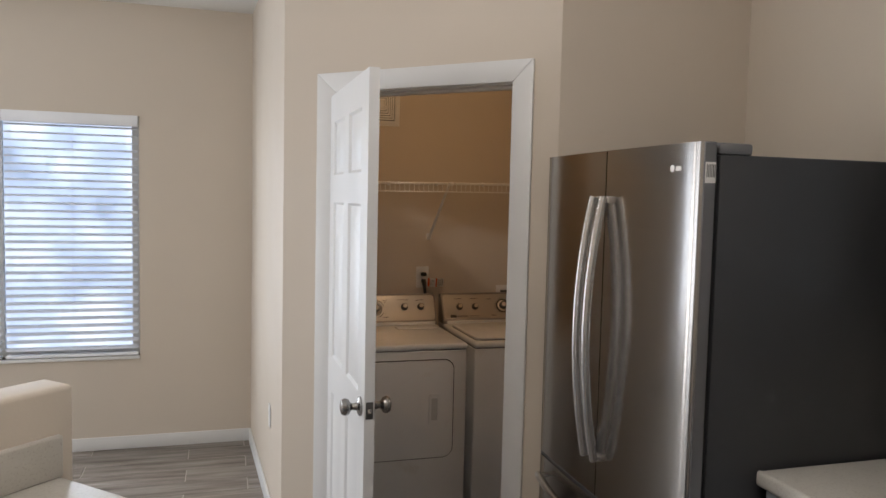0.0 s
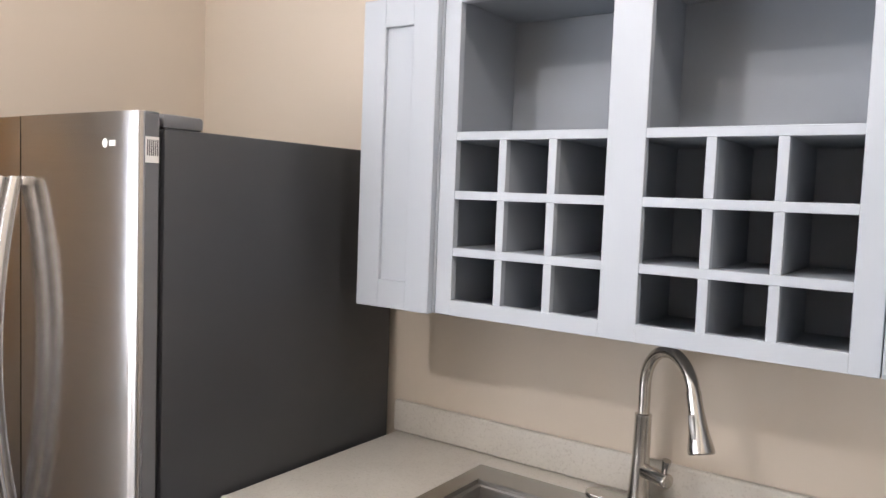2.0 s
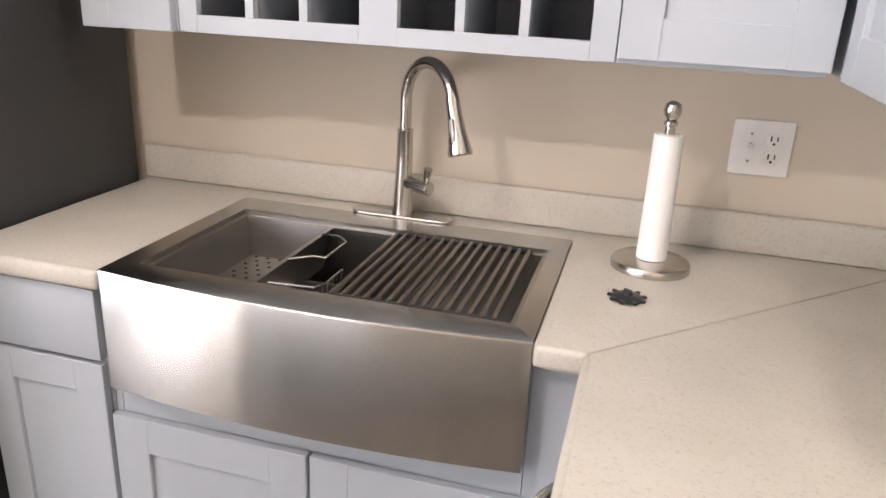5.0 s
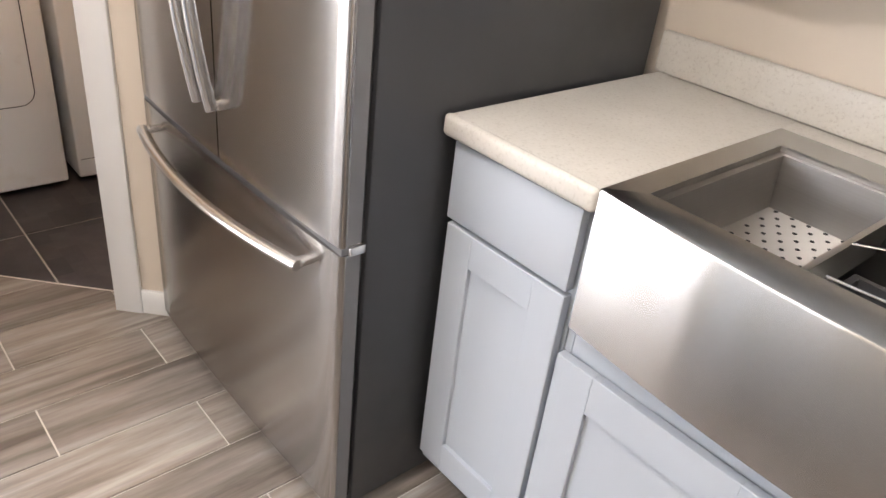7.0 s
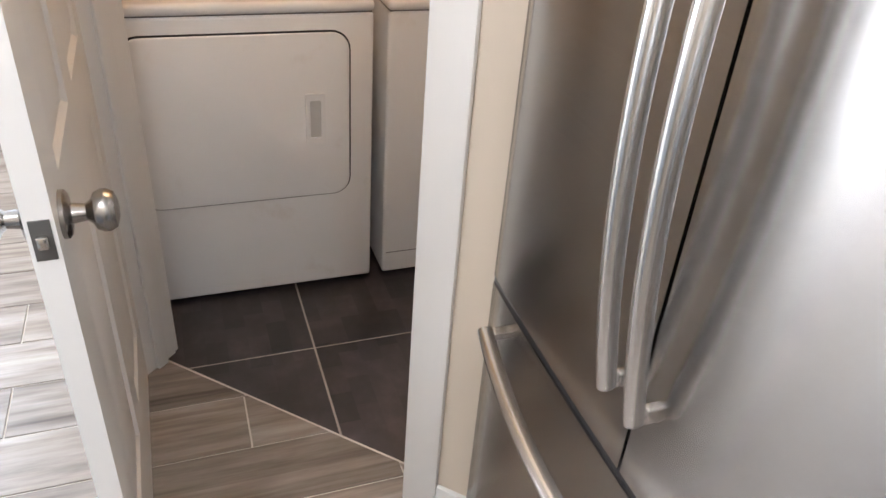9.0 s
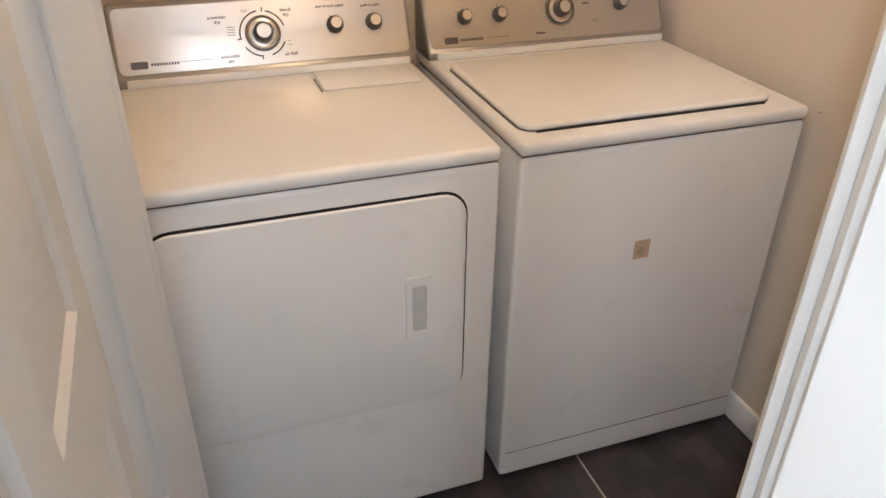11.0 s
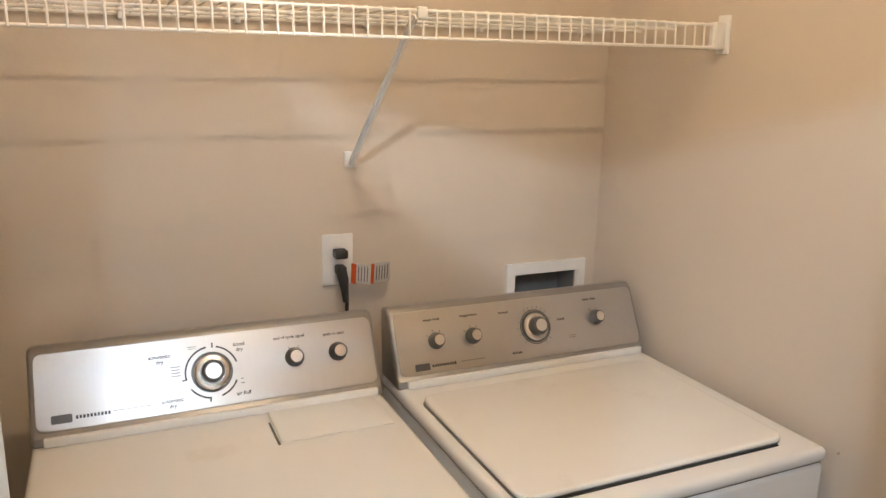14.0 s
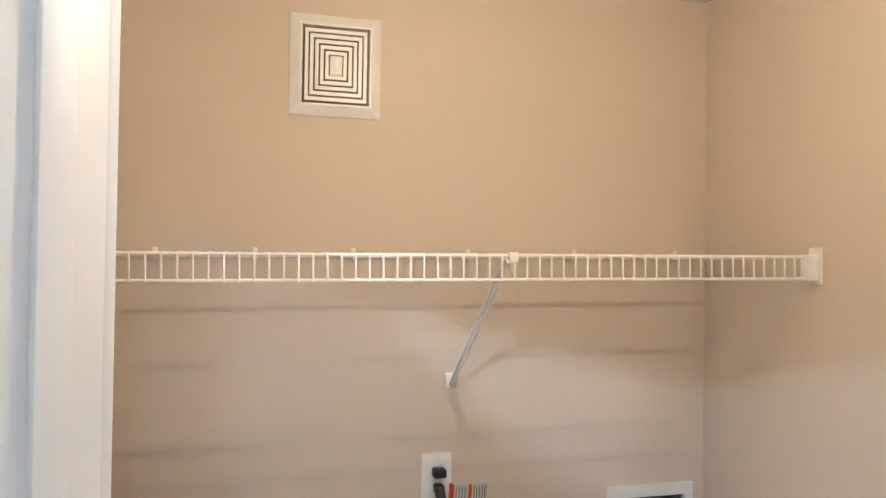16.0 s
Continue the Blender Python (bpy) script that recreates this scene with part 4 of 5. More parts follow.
# ---- laundry appliances ----
AX = -1.888  # front of the machines


def appliance(y0, y1, kind):
    """Washer or dryer facing +x; y0 is its far side from the corner, y1 its near side."""
    lab = {"dryer": "white front-door clothes dryer with silver console", "washer": "white top-loading washing machine with silver console"}[kind]
    a = thing("clothes_dryer" if kind == "dryer" else "washing_machine", (AX - 0.35, (y0 + y1) / 2, 0), lab, "dryer" if kind == "dryer" else "washing machine", "laundry pair")
    ztop, seam = 0.918, 0.887
    part("cabinet", bx(AX - 0.665, AX, y0, y1, 0.022, seam - 0.0022, 0.010, 3), M_ENAMEL, a)
    part("top_seam", bx(AX - 0.66, AX - 0.006, y0 + 0.006, y1 - 0.006, seam - 0.006, seam + 0.004), M_SEAM, a)
    part("top", bx(AX - 0.668, AX + 0.004, y0 - 0.002, y1 + 0.002, seam, ztop, 0.013, 4), M_ENAMEL, a)
    for x in (AX - 0.60, AX - 0.06):
        for y in (y0 + 0.06, y1 - 0.06):
            part("levelling_foot", cyl(0.018, 0.024, pose(x, y, 0), seg=16), M_BLACK, a)
    # console: wedge with rounded ends
    prof = [(AX - 0.668, ztop - 0.004), (AX - 0.553, ztop - 0.004), (AX - 0.553, ztop + 0.018), (AX - 0.560, ztop + 0.024), (AX - 0.625, ztop + 0.158), (AX - 0.640, ztop + 0.168), (AX - 0.675, ztop + 0.160)]
    bm = bmesh.new()
    n = len(prof)
    ya, yb = y0 - 0.002, y1 + 0.002
    A = [bm.verts.new((x, ya, z)) for x, z in prof]
    B = [bm.verts.new((x, yb, z)) for x, z in prof]
    bm.faces.new(A)
    bm.faces.new(B[::-1])
    for i in range(n):
        bm.faces.new((A[i], B[i], B[(i + 1) % n], A[(i + 1) % n]))
    bmesh.ops.recalc_face_normals(bm, faces=bm.faces[:])
    bmesh.ops.bevel(bm, geom=bm.edges[:], offset=0.009, segments=3, profile=0.5, affect="EDGES")
    con = part("console", bm, M_CONSOLE, a, "silver-grey slanted control console")
    part("console_base", bx(AX - 0.556, AX - 0.545, y0 + 0.02, y1 - 0.012, ztop + 0.0005, ztop + 0.018, 0.002), M_ENAMEL, con)
    # the slanted face: u along +y, w up the slope
    lo, hi = Vector((AX - 0.5605, 0, ztop + 0.026)), Vector((AX - 0.6245, 0, ztop + 0.157))
    w = (hi - lo).normalized()
    nrm = Vector((w.z, 0, -w.x))
    F = Matrix(((0, w.x, nrm.x, lo.x), (1, 0, 0, (y0 + y1) / 2), (0, w.z, nrm.z, lo.z), (0, 0, 0, 1)))
    L = (hi - lo).length
    W = y1 - y0
    pan = part("panel", moved(prism(rounded(W - 0.016, L + 0.001, 0.016, 6), 0.0, 0.003, 0.001, 1), F @ Matrix.Translation((0, L / 2, 0))), M_PANEL, con, "brushed silver control panel")
    ZP = 0.0032

    def dial(u, v, r, big=False):
        at = F @ Matrix.Translation((u, v, ZP))
        if big:
            k = part("dial", lathe([(r, 0), (r, 0.005), (r * 0.90, 0.009), (r * 0.74, 0.0105), (r * 0.72, 0.0095), (0.001, 0.0095)], at), M_HANDLE, con, "large chrome selector dial")
            part("dial_ring", lathe([(r * 1.14, 0), (r * 1.14, 0.0022), (r * 1.005, 0.0024), (r * 1.005, 0)], at), M_KNOB, k, "thin dark ring round the dial")
            part("dial_grip", lathe([(r * 0.68, 0.0096), (r * 0.62, 0.026), (r * 0.50, 0.031), (0.001, 0.031)], at), M_KNOB, k, "dark grey grip of the dial")
            part("dial_cap", cyl(r * 0.44, 0.0010, at @ Matrix.Translation((0, 0, 0.0308)), seg=32), M_HANDLE, k)
        else:
            k = part("knob", lathe([(r, 0), (r, 0.004), (r * 0.90, 0.007), (r * 0.84, 0.019), (r * 0.68, 0.0235), (0.001, 0.023)], at, 28), M_KNOB, con, "small grey knob with bright cap")
            part("knob_cap", cyl(r * 0.62, 0.0010, at @ Matrix.Translation((0, 0, 0.0232)), seg=28), M_HANDLE, k)

    def word(t, u, v, s=0.0085, ink=M_INK):
        lettering(t, s * 1.22, F @ Matrix.Translation((u, v, ZP)), ink, pan)

    def ticks(u, v, r, angles, ln=0.005, wd=0.0012, ink=M_INK):
        part("tick_marks", moved(join(*[moved(bx(r, r + ln, -wd / 2, wd / 2, 0, 0.0003), pose(0, 0, 0, 0, 0, g)) for g in angles]), F @ Matrix.Translation((u, v, ZP))), ink, pan)

    def bars(u, v, ws, step=0.006, h=0.0018, ink=M_INKL):
        part("small_print", moved(join(*[bx(-q / 2, q / 2, -i * step - h, -i * step, 0, 0.0003) for i, q in enumerate(ws)]), F @ Matrix.Translation((u, v, ZP))), ink, pan)

    yc = (y0 + y1) / 2
    if kind == "dryer":
        du = -1.146 - yc
        dial(du, 0.070, 0.036, True)
        dial(-0.976 - yc, 0.078, 0.0205)
        dial(-0.881 - yc, 0.078, 0.0205)
        for g0, g1 in ((18, 78), (100, 190), (215, 262), (288, 335)):
            part("dial_scale", moved(join(*[moved(bx(0.0500, 0.0535, -0.0016, 0.0016, 0, 0.0003), pose(0, 0, 0, 0, 0, g)) for g in range(g0, g1, 3)]), F @ Matrix.Translation((du, 0.070, ZP))), M_INK, pan)
        ticks(du, 0.070, 0.0495, (85, 190, 262), 0.010, 0.0028)
        word("automatic", du - 0.098, 0.113)
        word("dry", du - 0.098, 0.102)
        word("timed", du + 0.058, 0.120)
        word("dry", du + 0.058, 0.109)
        word("automatic", du - 0.080, 0.024)
        word("dry", du - 0.080, 0.013)
        word("air fluff", du + 0.058, 0.019)
        word("end of cycle signal", -0.983 - yc, 0.122, 0.0075)
        word("push to start", -0.885 - yc, 0.118, 0.0075)
        ticks(-0.976 - yc, 0.078, 0.021, (65, 115))
        bars(du - 0.070, 0.090, [0.020, 0.016, 0.018, 0.020])
        bars(du - 0.035, 0.126, [0.018, 0.014], 0.004, 0.0014)
        bars(du + 0.058, 0.050, [0.006, 0.008], 0.009)
        part("maker_badge", moved(prism(rounded(0.036, 0.016, 0.003, 3), 0, 0.0012), F @ Matrix.Translation((-W / 2 + 0.052, 0.020, ZP))), M_KNOB, pan)
        part("maker_name", moved(join(*[bx(i * 0.0062, i * 0.0062 + 0.0042, 0, 0.0062, 0, 0.0003) for i in range(10)]), F @ Matrix.Translation((-W / 2 + 0.076, 0.017, ZP))), M_INK, pan)
        bars(-W / 2 + 0.175, 0.0225, [0.070], 0.006, 0.0014)
    else:
        du = -0.381 - yc
        dial(du, 0.074, 0.034, True)
        dial(-0.648 - yc, 0.072, 0.0195)
        dial(-0.553 - yc, 0.072, 0.0195)
        dial(-0.203 - yc, 0.078, 0.0190)
        part("dial_scale", moved(ring_plate([(0.0425 * math.cos(g * 0.1571), 0.0425 * math.sin(g * 0.1571)) for g in range(40)], [(0.0405 * math.cos(g * 0.1571), 0.0405 * math.sin(g * 0.1571)) for g in range(40)], 0, 0.0003), F @ Matrix.Translation((du, 0.074, ZP))), M_INK, pan)
        ticks(du, 0.074, 0.0445, (20, 45, 60, 75, 90, 105, 120, 160, 180, 200, 225, 300, 320), 0.007, 0.0012, M_INKL)
        word("water level", -0.652 - yc, 0.122, 0.0075)
        word("temperature", -0.556 - yc, 0.122, 0.0075)
        word("normal", du - 0.082, 0.118, 0.0075)
        word("casual", du + 0.075, 0.085, 0.0075)
        word("delicate", du - 0.062, 0.018, 0.0075)
        word("extra rinse", -0.212 - yc, 0.126, 0.0075)
        for uu, vv in ((-0.648, 0.072), (-0.553, 0.072)):
            ticks(uu - yc, vv, 0.020, (30, 60, 100, 145), 0.007)
        ticks(-0.203 - yc, 0.078, 0.020, (70, 120), 0.007)
        bars(du + 0.100, 0.042, [0.020, 0.018], 0.005, 0.0014)
        part("maker_badge", moved(prism(rounded(0.036, 0.016, 0.003, 3), 0, 0.0012), F @ Matrix.Translation((-W / 2 + 0.062, 0.016, ZP))), M_KNOB, pan)
        part("maker_name", moved(join(*[bx(i * 0.0062, i * 0.0062 + 0.0042, 0, 0.0062, 0, 0.0003) for i in range(10)]), F @ Matrix.Translation((-W / 2 + 0.086, 0.013, ZP))), M_INK, pan)
        bars(-W / 2 + 0.190, 0.018, [0.062], 0.006, 0.0014)
    # front
    FR = Matrix(((0, 0, 1, AX), (1, 0, 0, 0), (0, 1, 0, 0), (0, 0, 0, 1)))  # plan (y, z) to the front face
    if kind == "dryer":
        dy0, dy1, dz0, dz1 = -1.452, -0.862, 0.345, 0.838
        cx, cz = (dy0 + dy1) / 2, (dz0 + dz1) / 2
        part("door_gap", moved(prism(rounded(dy1 - dy0 + 0.007, dz1 - dz0 + 0.007, 0.054), 0, 0.0012), FR @ Matrix.Translation((cx, cz, 0))), M_GASKET, a)
        dd = part("door", moved(prism(rounded(dy1 - dy0 - 0.002, dz1 - dz0 - 0.002, 0.050), 0.0005, 0.010, 0.004, 3), FR @ Matrix.Translation((cx, cz, 0))), M_ENAMEL, a, "white loading door with rounded corners")
        hx, hz = -0.962, 0.592
        out, inn = rounded(0.056, 0.152, 0.006, 3), rounded(0.030, 0.112, 0.005, 3)
        hd = part("door_pull", moved(ring_plate(out, inn, 0.009, 0.015), FR @ Matrix.Translation((hx, hz, 0))), M_ENAMEL, dd)
        part("pull_recess", moved(prism(inn, 0.0098, 0.0104), FR @ Matrix.Translation((hx, hz, 0))), M_PULL, hd, "grey recessed finger pull")
        part("foot_badge", moved(bx(-1.458, -1.425, 0.222, 0.246, 0, 0.0015), FR), M_TAG, a)
        # lint screen lid on the top
        part("lint_lid", bx(AX - 0.548, AX - 0.405, -1.046, -0.818, ztop + 0.0003, ztop + 0.004, 0.002), M_ENAMEL, a, "white lint screen lid")
        part("lint_lid_gap", bx(AX - 0.500, AX - 0.402, -1.0535, -1.049, ztop + 0.0002, ztop + 0.0012), M_SEAM, a)
    else:
        lw, ld = 0.600, 0.440
        part("lid_gap", moved(prism(rounded(ld + 0.003, lw + 0.003, 0.033), 0, 0.0015), Matrix.Translation((-2.155, (y0 + y1) / 2 - 0.018, ztop + 0.0001))), M_SEAM, a)
        part("lid_front_gap", bx(-1.9335, -1.927, (y0 + y1) / 2 - 0.29, (y0 + y1) / 2 + 0.255, ztop - 0.0005, ztop + 0.0022, 0.001, 1), M_GASKET, a)
        part("lid", moved(prism(rounded(ld, lw, 0.032), 0.0015, 0.014, 0.005, 3), Matrix.Translation((-2.152, (y0 + y1) / 2 - 0.018, ztop + 0.0005))), M_ENAMEL, a, "white top lid with rounded corners")
        part("kick_seam", moved(bx(y0 + 0.012, y1 - 0.012, 0.098, 0.1005, 0, 0.0010), FR), M_SEAM, a)
        st = part("sticker", moved(bx(-0.462, -0.423, 0.604, 0.651, 0, 0.0006), FR), M_TAN, a, "small tan paper sticker")
        part("sticker_print", moved(join(*[bx(-0.452 + 0.004 * i, -0.4495 + 0.004 * i, 0.614 + 0.004 * j, 0.6165 + 0.004 * j, 0.0005, 0.0009) for i in range(5) for j in range(5) if (i * 3 + j * 5) % 4]), FR), M_INKL, st)
    return a


appliance(-1.475, -0.792, "dryer")
appliance(-0.752, -0.072, "washer")

# ---- wire shelf ----
SZ, SF = 1.728, -2.305
sh = thing("wire_shelf", (-2.53, -0.8, SZ), "white coated wire closet shelf above the washer and dryer", "shelf")
YS0, YS1 = SIDE + 0.122, -0.068
for nm, x, z in (("front_rail", SF, SZ), ("lip_rail", SF + 0.002, SZ - 0.048), ("back_rail", LX + 0.012, SZ), ("mid_rail", LX + 0.165, SZ - 0.003), ("mid_rail", LX + 0.285, SZ - 0.003)):
    part(nm, tube([(x, YS0, z), (x, YS1, z)], 0.0032, 8), M_WIRE, sh)
nw = int((YS1 - YS0) / 0.0265)
wire = None
for i in range(nw + 1):
    y = YS0 + 0.006 + i * (YS1 - YS0 - 0.012) / nw
    if wire is None:
        wire = part("wire", join(tube([(LX + 0.010, 0, SZ + 0.003), (SF, 0, SZ + 0.003), (SF + 0.0035, 0, SZ - 0.004), (SF + 0.0045, 0, SZ - 0.050)], 0.0021, 6)), M_WIRE, sh)
        wire.matrix_basis = Matrix.Translation((0, y, 0))
    else:
        o = new("wire", wire.data)
        o.parent, o.matrix_parent_inverse = sh, ORIGIN[sh].inverted()
        o.matrix_basis = Matrix.Translation((0, y, 0))
for y in (-1.485, -1.263, -1.03, -0.736, -0.440, -0.138):
    part("wall_clip", join(bx(LX, LX + 0.006, y - 0.006, y + 0.006, SZ - 0.012, SZ + 0.016, 0.002), bx(LX, LX + 0.018, y - 0.006, y + 0.006, SZ - 0.010, SZ + 0.006, 0.002)), M_WHITEP, sh)
part("brace", moved(join(bx(-0.002, 0.0095, -0.0025, 0.0025, 0, 1, 0.0, 1), bx(-0.002, 0.0005, -0.008, 0.008, 0, 1)), Matrix.Translation((LX + 0.010, -0.779, 1.402)) @ Vector((0, 0, 1)).rotation_difference(Vector((0.405, 0.000, 0.318)).normalized()).to_matrix().to_4x4() @ Matrix.Diagonal((1, 1, 0.515, 1))), M_WIRE, sh, "white diagonal support brace")
part("brace_foot", bx(LX, LX + 0.010, -0.795, -0.764, 1.394, 1.432, 0.003), M_WHITEP, sh)
part("brace_hook", bx(SF - 0.008, SF + 0.008, -0.778, -0.758, SZ - 0.014, SZ + 0.007, 0.003), M_WHITEP, sh)
part("end_bracket", join(bx(SF - 0.016, SF + 0.022, -0.046, -0.040, SZ - 0.062, SZ + 0.022, 0.003), bx(SF - 0.011, SF + 0.011, -0.074, -0.044, SZ - 0.052, SZ + 0.006, 0.003)), M_WHITEP, sh, "white plastic wall bracket")

sh.matrix_basis = Matrix.Translation((-2.53, -0.07, SZ)) @ pose(0, 0, 0, 0.6, 0, 0) @ Matrix.Translation((0, -0.73, 0))

# ---- exhaust vent ----
vent = thing("exhaust_vent", (LX, -1.080, 2.176), "white square exhaust vent grille with concentric louvres on the wall", "vent")
VM = Matrix(((0, 0, 1, LX), (1, 0, 0, -1.080), (0, 1, 0, 2.176), (0, 0, 0, 1)))


def sq(w, h):
    return [(-w / 2, -h / 2), (w / 2, -h / 2), (w / 2, h / 2), (-w / 2, h / 2)]


bmv = bmesh.new()
lv = [(0.222, 0.246, 0.0), (0.222, 0.246, 0.004), (0.172, 0.196, 0.016), (0.164, 0.188, 0.016), (0.160, 0.184, 0.004)]
loops = [[bmv.verts.new((x, y, d)) for x, y in sq(w, h)] for w, h, d in lv]
for a, b in zip(loops, loops[1:]):
    for i in range(4):
        bmv.faces.new((a[i], a[(i + 1) % 4], b[(i + 1) % 4], b[i]))
part("frame", moved(bmv, VM), M_WHITEP, vent, smooth=False)
# no hollow here: a dark sheet paints the shade between the louvres
part("backing", moved(bx(-0.082, 0.082, -0.094, 0.094, 0.001, 0.003), VM), M_SEAM, vent, "dark sheet standing for the shade behind the louvres")
for k in range(5):
    w, h = 0.150 - k * 0.0245, 0.174 - k * 0.0265
    part("louvre", moved(ring_plate(sq(w, h), sq(w - 0.0165, h - 0.0175), 0.004, 0.0135), VM), M_WHITEP, vent, smooth=False)
part("louvre_centre", moved(bx(-0.0155, 0.0155, -0.024, 0.024, 0.004, 0.0135, 0.002), VM), M_WHITEP, vent)

# ---- laundry outlet with plug, cord and tag ----
lo = thing("laundry_outlet", (LX, -0.805, 1.153), "white wall outlet with a black plug beside the shelf brace", "outlet")
LM = Matrix(((0, 0, 1, LX + 0.0004), (1, 0, 0, -0.810), (0, 1, 0, 1.160), (0, 0, 0, 1)))
part("plate", moved(prism(rounded(0.078, 0.128, 0.004, 3), 0, 0.006, 0.0018), LM), M_WHITEP, lo)
receptacle(lo, 0.004, 0.0, LM)
cord = thing("power_cord", (LX + 0.02, -0.80, 1.10), "black power cord plugged into the laundry outlet", "power cord")
part("plug", moved(bx(-0.014, 0.018, 0.008, 0.030, 0.0075, 0.040, 0.005, 3), LM), M_BLACK, cord)
part("plug", moved(bx(-0.010, 0.014, -0.032, -0.010, 0.0075, 0.040, 0.005, 3), LM), M_BLACK, cord)
part("strain_relief", tube([(LX + 0.030, -0.808, 1.140), (LX + 0.040, -0.806, 1.118), (LX + 0.042, -0.803, 1.088), (LX + 0.040, -0.801, 1.062)], 0.012, 12, r_at=[0.0135, 0.0130, 0.0095, 0.0070]), M_BLACK, cord)
part("cable", tube([(LX + 0.034, -0.802, 1.132), (LX + 0.044, -0.800, 1.115), (LX + 0.040, -0.797, 1.07), (LX + 0.03, -0.795, 1.02), (LX + 0.028, -0.80, 0.90), (LX + 0.03, -0.82, 0.6)], 0.0048, 10), M_BLACK, cord)
tag = thing("warning_tag", (LX + 0.05, -0.74, 1.13), "white and orange folded warning tag tied to the cord", "tag")
TM = Matrix.Translation((LX + 0.048, -0.788, 1.160)) @ pose(0, 0, 0, 0, 8, 0)


def leaf_strip(y0, y1, x0, x1, z0=-0.052, z1=0.0):
    bm = bmesh.new()
    a, b = [bm.verts.new((x0, y0, z)) for z in (z0, z1)]
    c, d = [bm.verts.new((x1, y1, z)) for z in (z1 - 0.004, z0 - 0.004)]
    bm.faces.new((a, b, c, d))
    bmesh.ops.solidify(bm, geom=bm.faces[:], thickness=0.0006)
    return moved(bm, TM)


part("leaf", leaf_strip(0.0, 0.012, 0.0, 0.004), M_ORANGE, tag, "orange warning stripe", False)
part("leaf", leaf_strip(0.012, 0.046, 0.004, 0.014), M_TAG, tag, "", False)
part("leaf", leaf_strip(0.046, 0.056, 0.014, 0.010), M_ORANGE, tag, "orange warning stripe", False)
lf = part("leaf", leaf_strip(0.056, 0.100, 0.010, 0.002), M_TAG, tag, "", False)
part("small_print", join(*[leaf_strip(0.016 + 0.007 * i, 0.018 + 0.007 * i, 0.0062 + 0.002 * i, 0.0068 + 0.002 * i, -0.045, -0.006) for i in range(4)]), M_INKL, tag, "", False)
part("small_print", join(*[leaf_strip(0.061 + 0.0075 * i, 0.0635 + 0.0075 * i, 0.0102 - 0.00135 * i, 0.0098 - 0.00135 * i, -0.045, -0.008) for i in range(5)]), M_INKL, tag, "", False)

single("nail", cyl(0.0022, 0.006, pose(-1.884, -0.040, 0.900, 90, 0, 0), seg=12), M_TAN, "small rusty nail head in the wall beside the washer", "nail")

# ---- washer supply box in the wall ----
wb = thing("washer_outlet_box", (LX, -0.20, 1.04), "white recessed washing machine supply box in the wall", "supply box")
WM = Matrix(((0, 0, 1, LX), (1, 0, 0, -0.2055), (0, 1, 0, 1.030), (0, 0, 0, 1)))
part("frame", moved(ring_plate(sq(0.256, 0.152), sq(0.204, 0.090), 0.0003, 0.010), WM), M_WHITEP, wb, smooth=False)
# lining coloured dark for the shade in the hollow
part("recess", join(bx(LX - 0.088, LX - 0.084, HY0, HY1, HZ0, HZ1), bx(LX - 0.084, LX - 0.0002, HY0, HY0 + 0.003, HZ0, HZ1), bx(LX - 0.084, LX - 0.0002, HY1 - 0.003, HY1, HZ0, HZ1), bx(LX - 0.084, LX - 0.0002, HY0 + 0.003, HY1 - 0.003, HZ1 - 0.003, HZ1), bx(LX - 0.084, LX - 0.0002, HY0 + 0.003, HY1 - 0.003, HZ0, HZ0 + 0.003)), M_RECESS_SHADE, wb, "plastic recess with its shade put into the grey")

# ---- floors, piece by piece ----
kfl = structure("floor", bx(WX - 0.14, RX + 0.12, SY, 0.1, -0.06, -0.004), M_GROUT, "grey-brown wood-look plank tile floor with pale grout", "floor")
lfl = structure("laundry_floor", prism([(LX, 0), (LX, SIDE + 0.115), (-1.690, -1.505), (-0.995, -0.810), (-0.995, 0)], -0.02, -0.0025), M_GROUTD, "dark slate-look tile floor of the laundry", "floor", False)
C2 = -0.197  # x - y along the threshold


def clipped(outline, keep):
    """An outline cut by half planes given as (a, b, c): a x + b y <= c."""
    for a, b, c in keep:
        out = []
        for i, p in enumerate(outline):
            q = outline[(i + 1) % len(outline)]
            dp, dq = a * p[0] + b * p[1] - c, a * q[0] + b * q[1] - c
            if dp <= 0:
                out.append(p)
            if dp * dq < 0:
                k = dp / (dp - dq)
                out.append((p[0] + (q[0] - p[0]) * k, p[1] + (q[1] - p[1]) * k))
        outline = out
        if len(outline) < 3:
            return None
    return outline


def slab(outline, z0, z1, c=0.0012):
    """A thin tile with a worn arris: top outline drawn in a little."""
    cx, cy = sum(p[0] for p in outline) / len(outline), sum(p[1] for p in outline) / len(outline)
    bm = bmesh.new()
    inn = [(x + (cx - x) * c / max(0.03, abs(cx - x)), y + (cy - y) * c / max(0.03, abs(cy - y))) for x, y in outline]
    lo_, mid, top = [[bm.verts.new((x, y, z)) for x, y in o] for o, z in ((outline, z0), (outline, z1 - c), (inn, z1))]
    n = len(outline)
    for a, b in ((lo_, mid), (mid, top)):
        for i in range(n):
            bm.faces.new((a[i], a[(i + 1) % n], b[(i + 1) % n], b[i]))
    bm.faces.new(top)
    bmesh.ops.recalc_face_normals(bm, faces=bm.faces[:])
    return bm


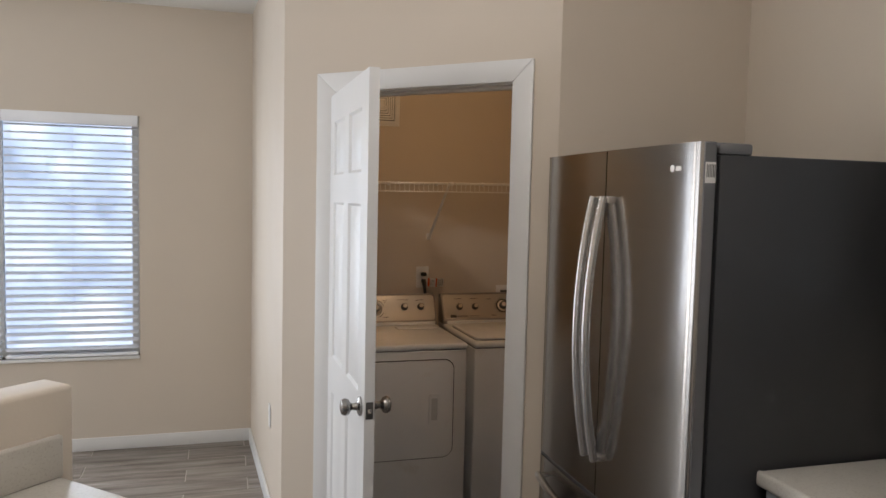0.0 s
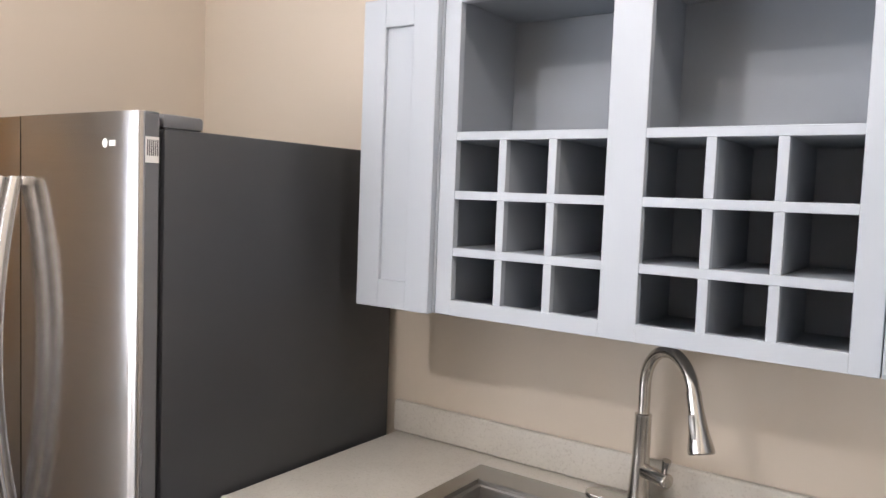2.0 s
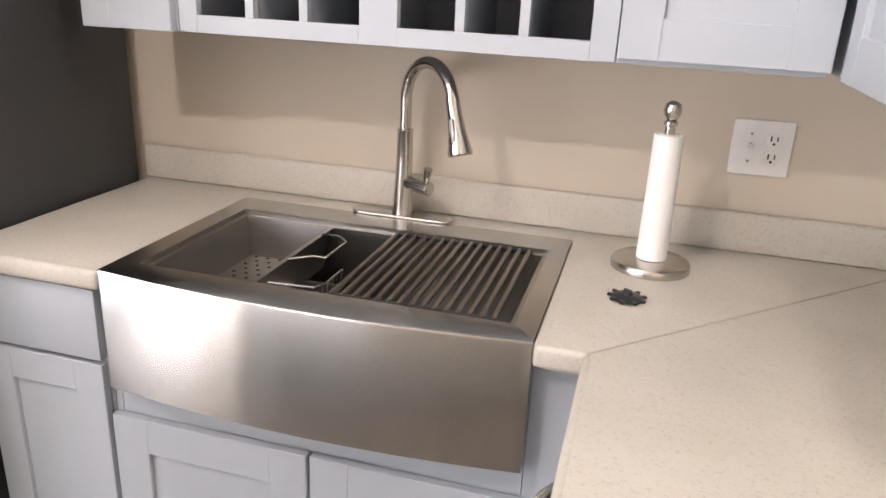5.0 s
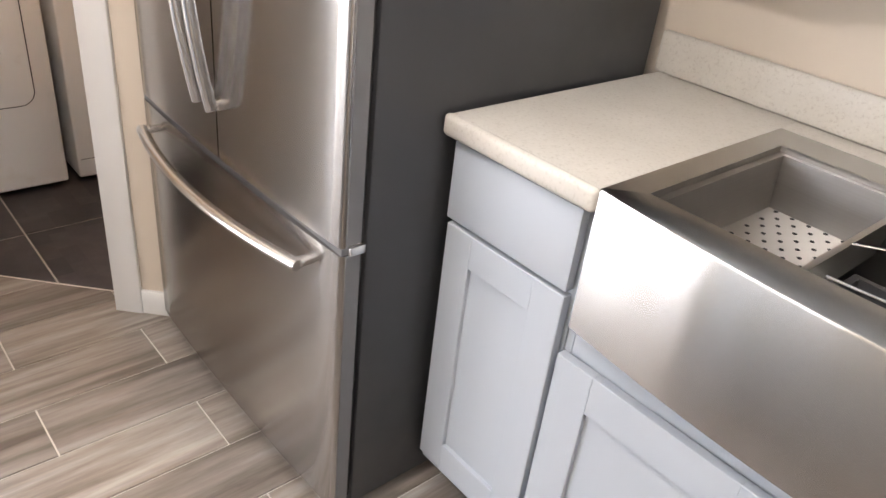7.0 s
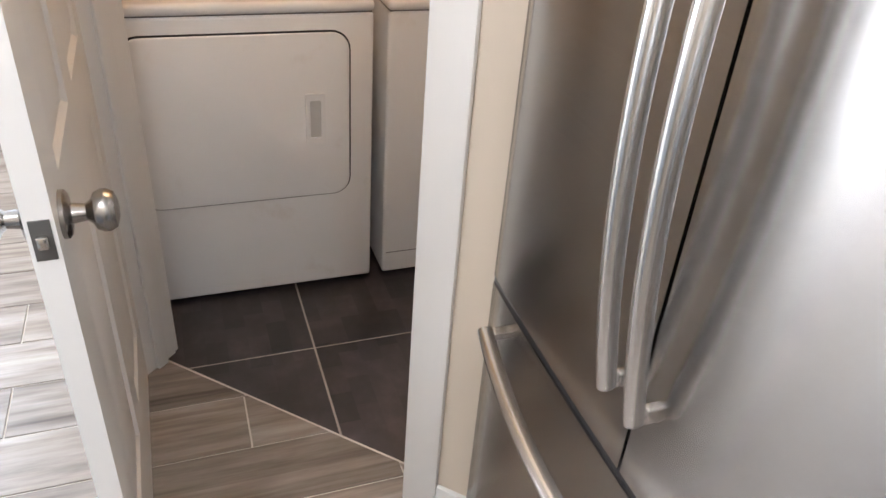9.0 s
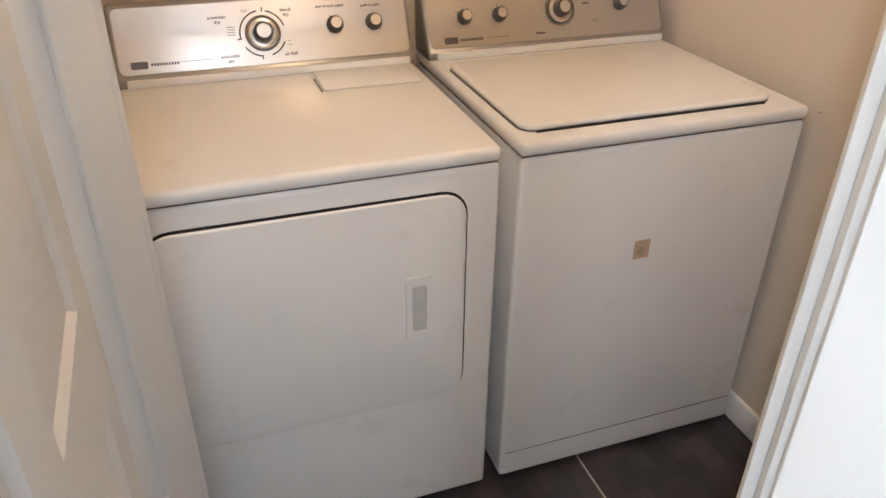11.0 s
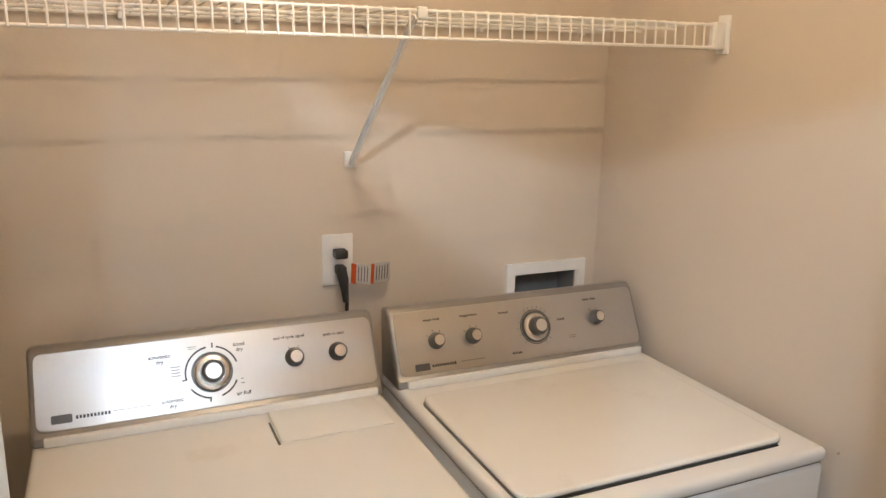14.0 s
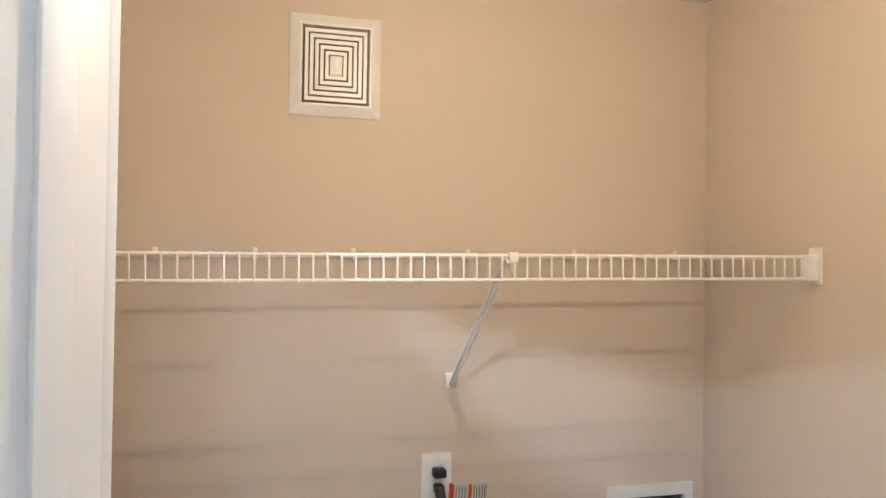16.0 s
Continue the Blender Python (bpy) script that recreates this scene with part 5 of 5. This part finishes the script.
def tile(name, outline, z0, z1, material, owner, cache={}):
    cx, cy = sum(p[0] for p in outline) / len(outline), sum(p[1] for p in outline) / len(outline)
    key = (name, *(round(v, 3) for p in outline for v in (p[0] - cx, p[1] - cy)))
    if key not in cache:
        me = bpy.data.meshes.new(name)
        b = slab([(x - cx, y - cy) for x, y in outline], z0, z1)
        b.to_mesh(me)
        b.free()
        me.materials.append(material)
        cache[key] = me
    o = new(name, cache[key])
    o.location = (cx, cy, 0)
    o.parent = owner
    o.matrix_parent_inverse = ORIGIN[owner].inverted()


PWD, PLN, G = 0.1875, 0.915, 0.0022
i0 = int(math.floor((WX + 0.505) / PWD)) - 1
for i in range(i0, int((RX + 0.505) / PWD) + 1):
    xa = -0.505 + i * PWD
    base = -1.255 if i % 2 else -0.915
    j0 = int((SY - base) / PLN) - 1
    for j in range(j0, 4):
        ya = base + j * PLN
        o = clipped([(xa + G, ya + G), (xa + PWD - G, ya + G), (xa + PWD - G, ya + PLN - G), (xa + G, ya + PLN - G)], [(1, 0, RX), (-1, 0, -WX), (0, 1, 0.0), (0, -1, -SY)])
        if not o:
            continue
        # the laundry corner has its own floor
        if max(p[0] for p in o) < -1.78 and min(p[1] for p in o) > SIDE + 0.05:
            continue
        if max(p[1] for p in o) > SIDE and min(p[0] for p in o) < -0.9:
            o = clipped(o, [(-1, 1, -C2 - 0.004)]) if max(p[0] for p in o) > -1.80 else clipped(o, [(0, 1, SIDE + 0.05)])
        if o and len(o) >= 3:
            tile("plank", o, -0.006, 0.0, M_PLANK, kfl)
TS = 0.515
for i in range(-3, 3):
    for j in range(-2, 3):
        xa, ya = -1.590 + i * TS, -1.035 + j * TS
        o = clipped([(xa + 0.003, ya + 0.003), (xa + TS - 0.003, ya + 0.003), (xa + TS - 0.003, ya + TS - 0.003), (xa + 0.003, ya + TS - 0.003)], [(1, -1, C2 - 0.004), (-1, 0, -LX), (0, 1, -0.042), (0, -1, -SIDE - 0.117), (1, 0, -1.0)])
        if o and len(o) >= 3:
            tile("floor_tile", o, -0.006, 0.0, M_SLATE, lfl)
structure("threshold_strip", prism([(-1.73, -1.73 - C2 - 0.003), (-0.97, -0.97 - C2 - 0.003), (-0.97, -0.97 - C2 + 0.003), (-1.73, -1.73 - C2 + 0.003)], -0.006, 0.0006), M_GROUT, "pale grout line between the two floors", "threshold", False)
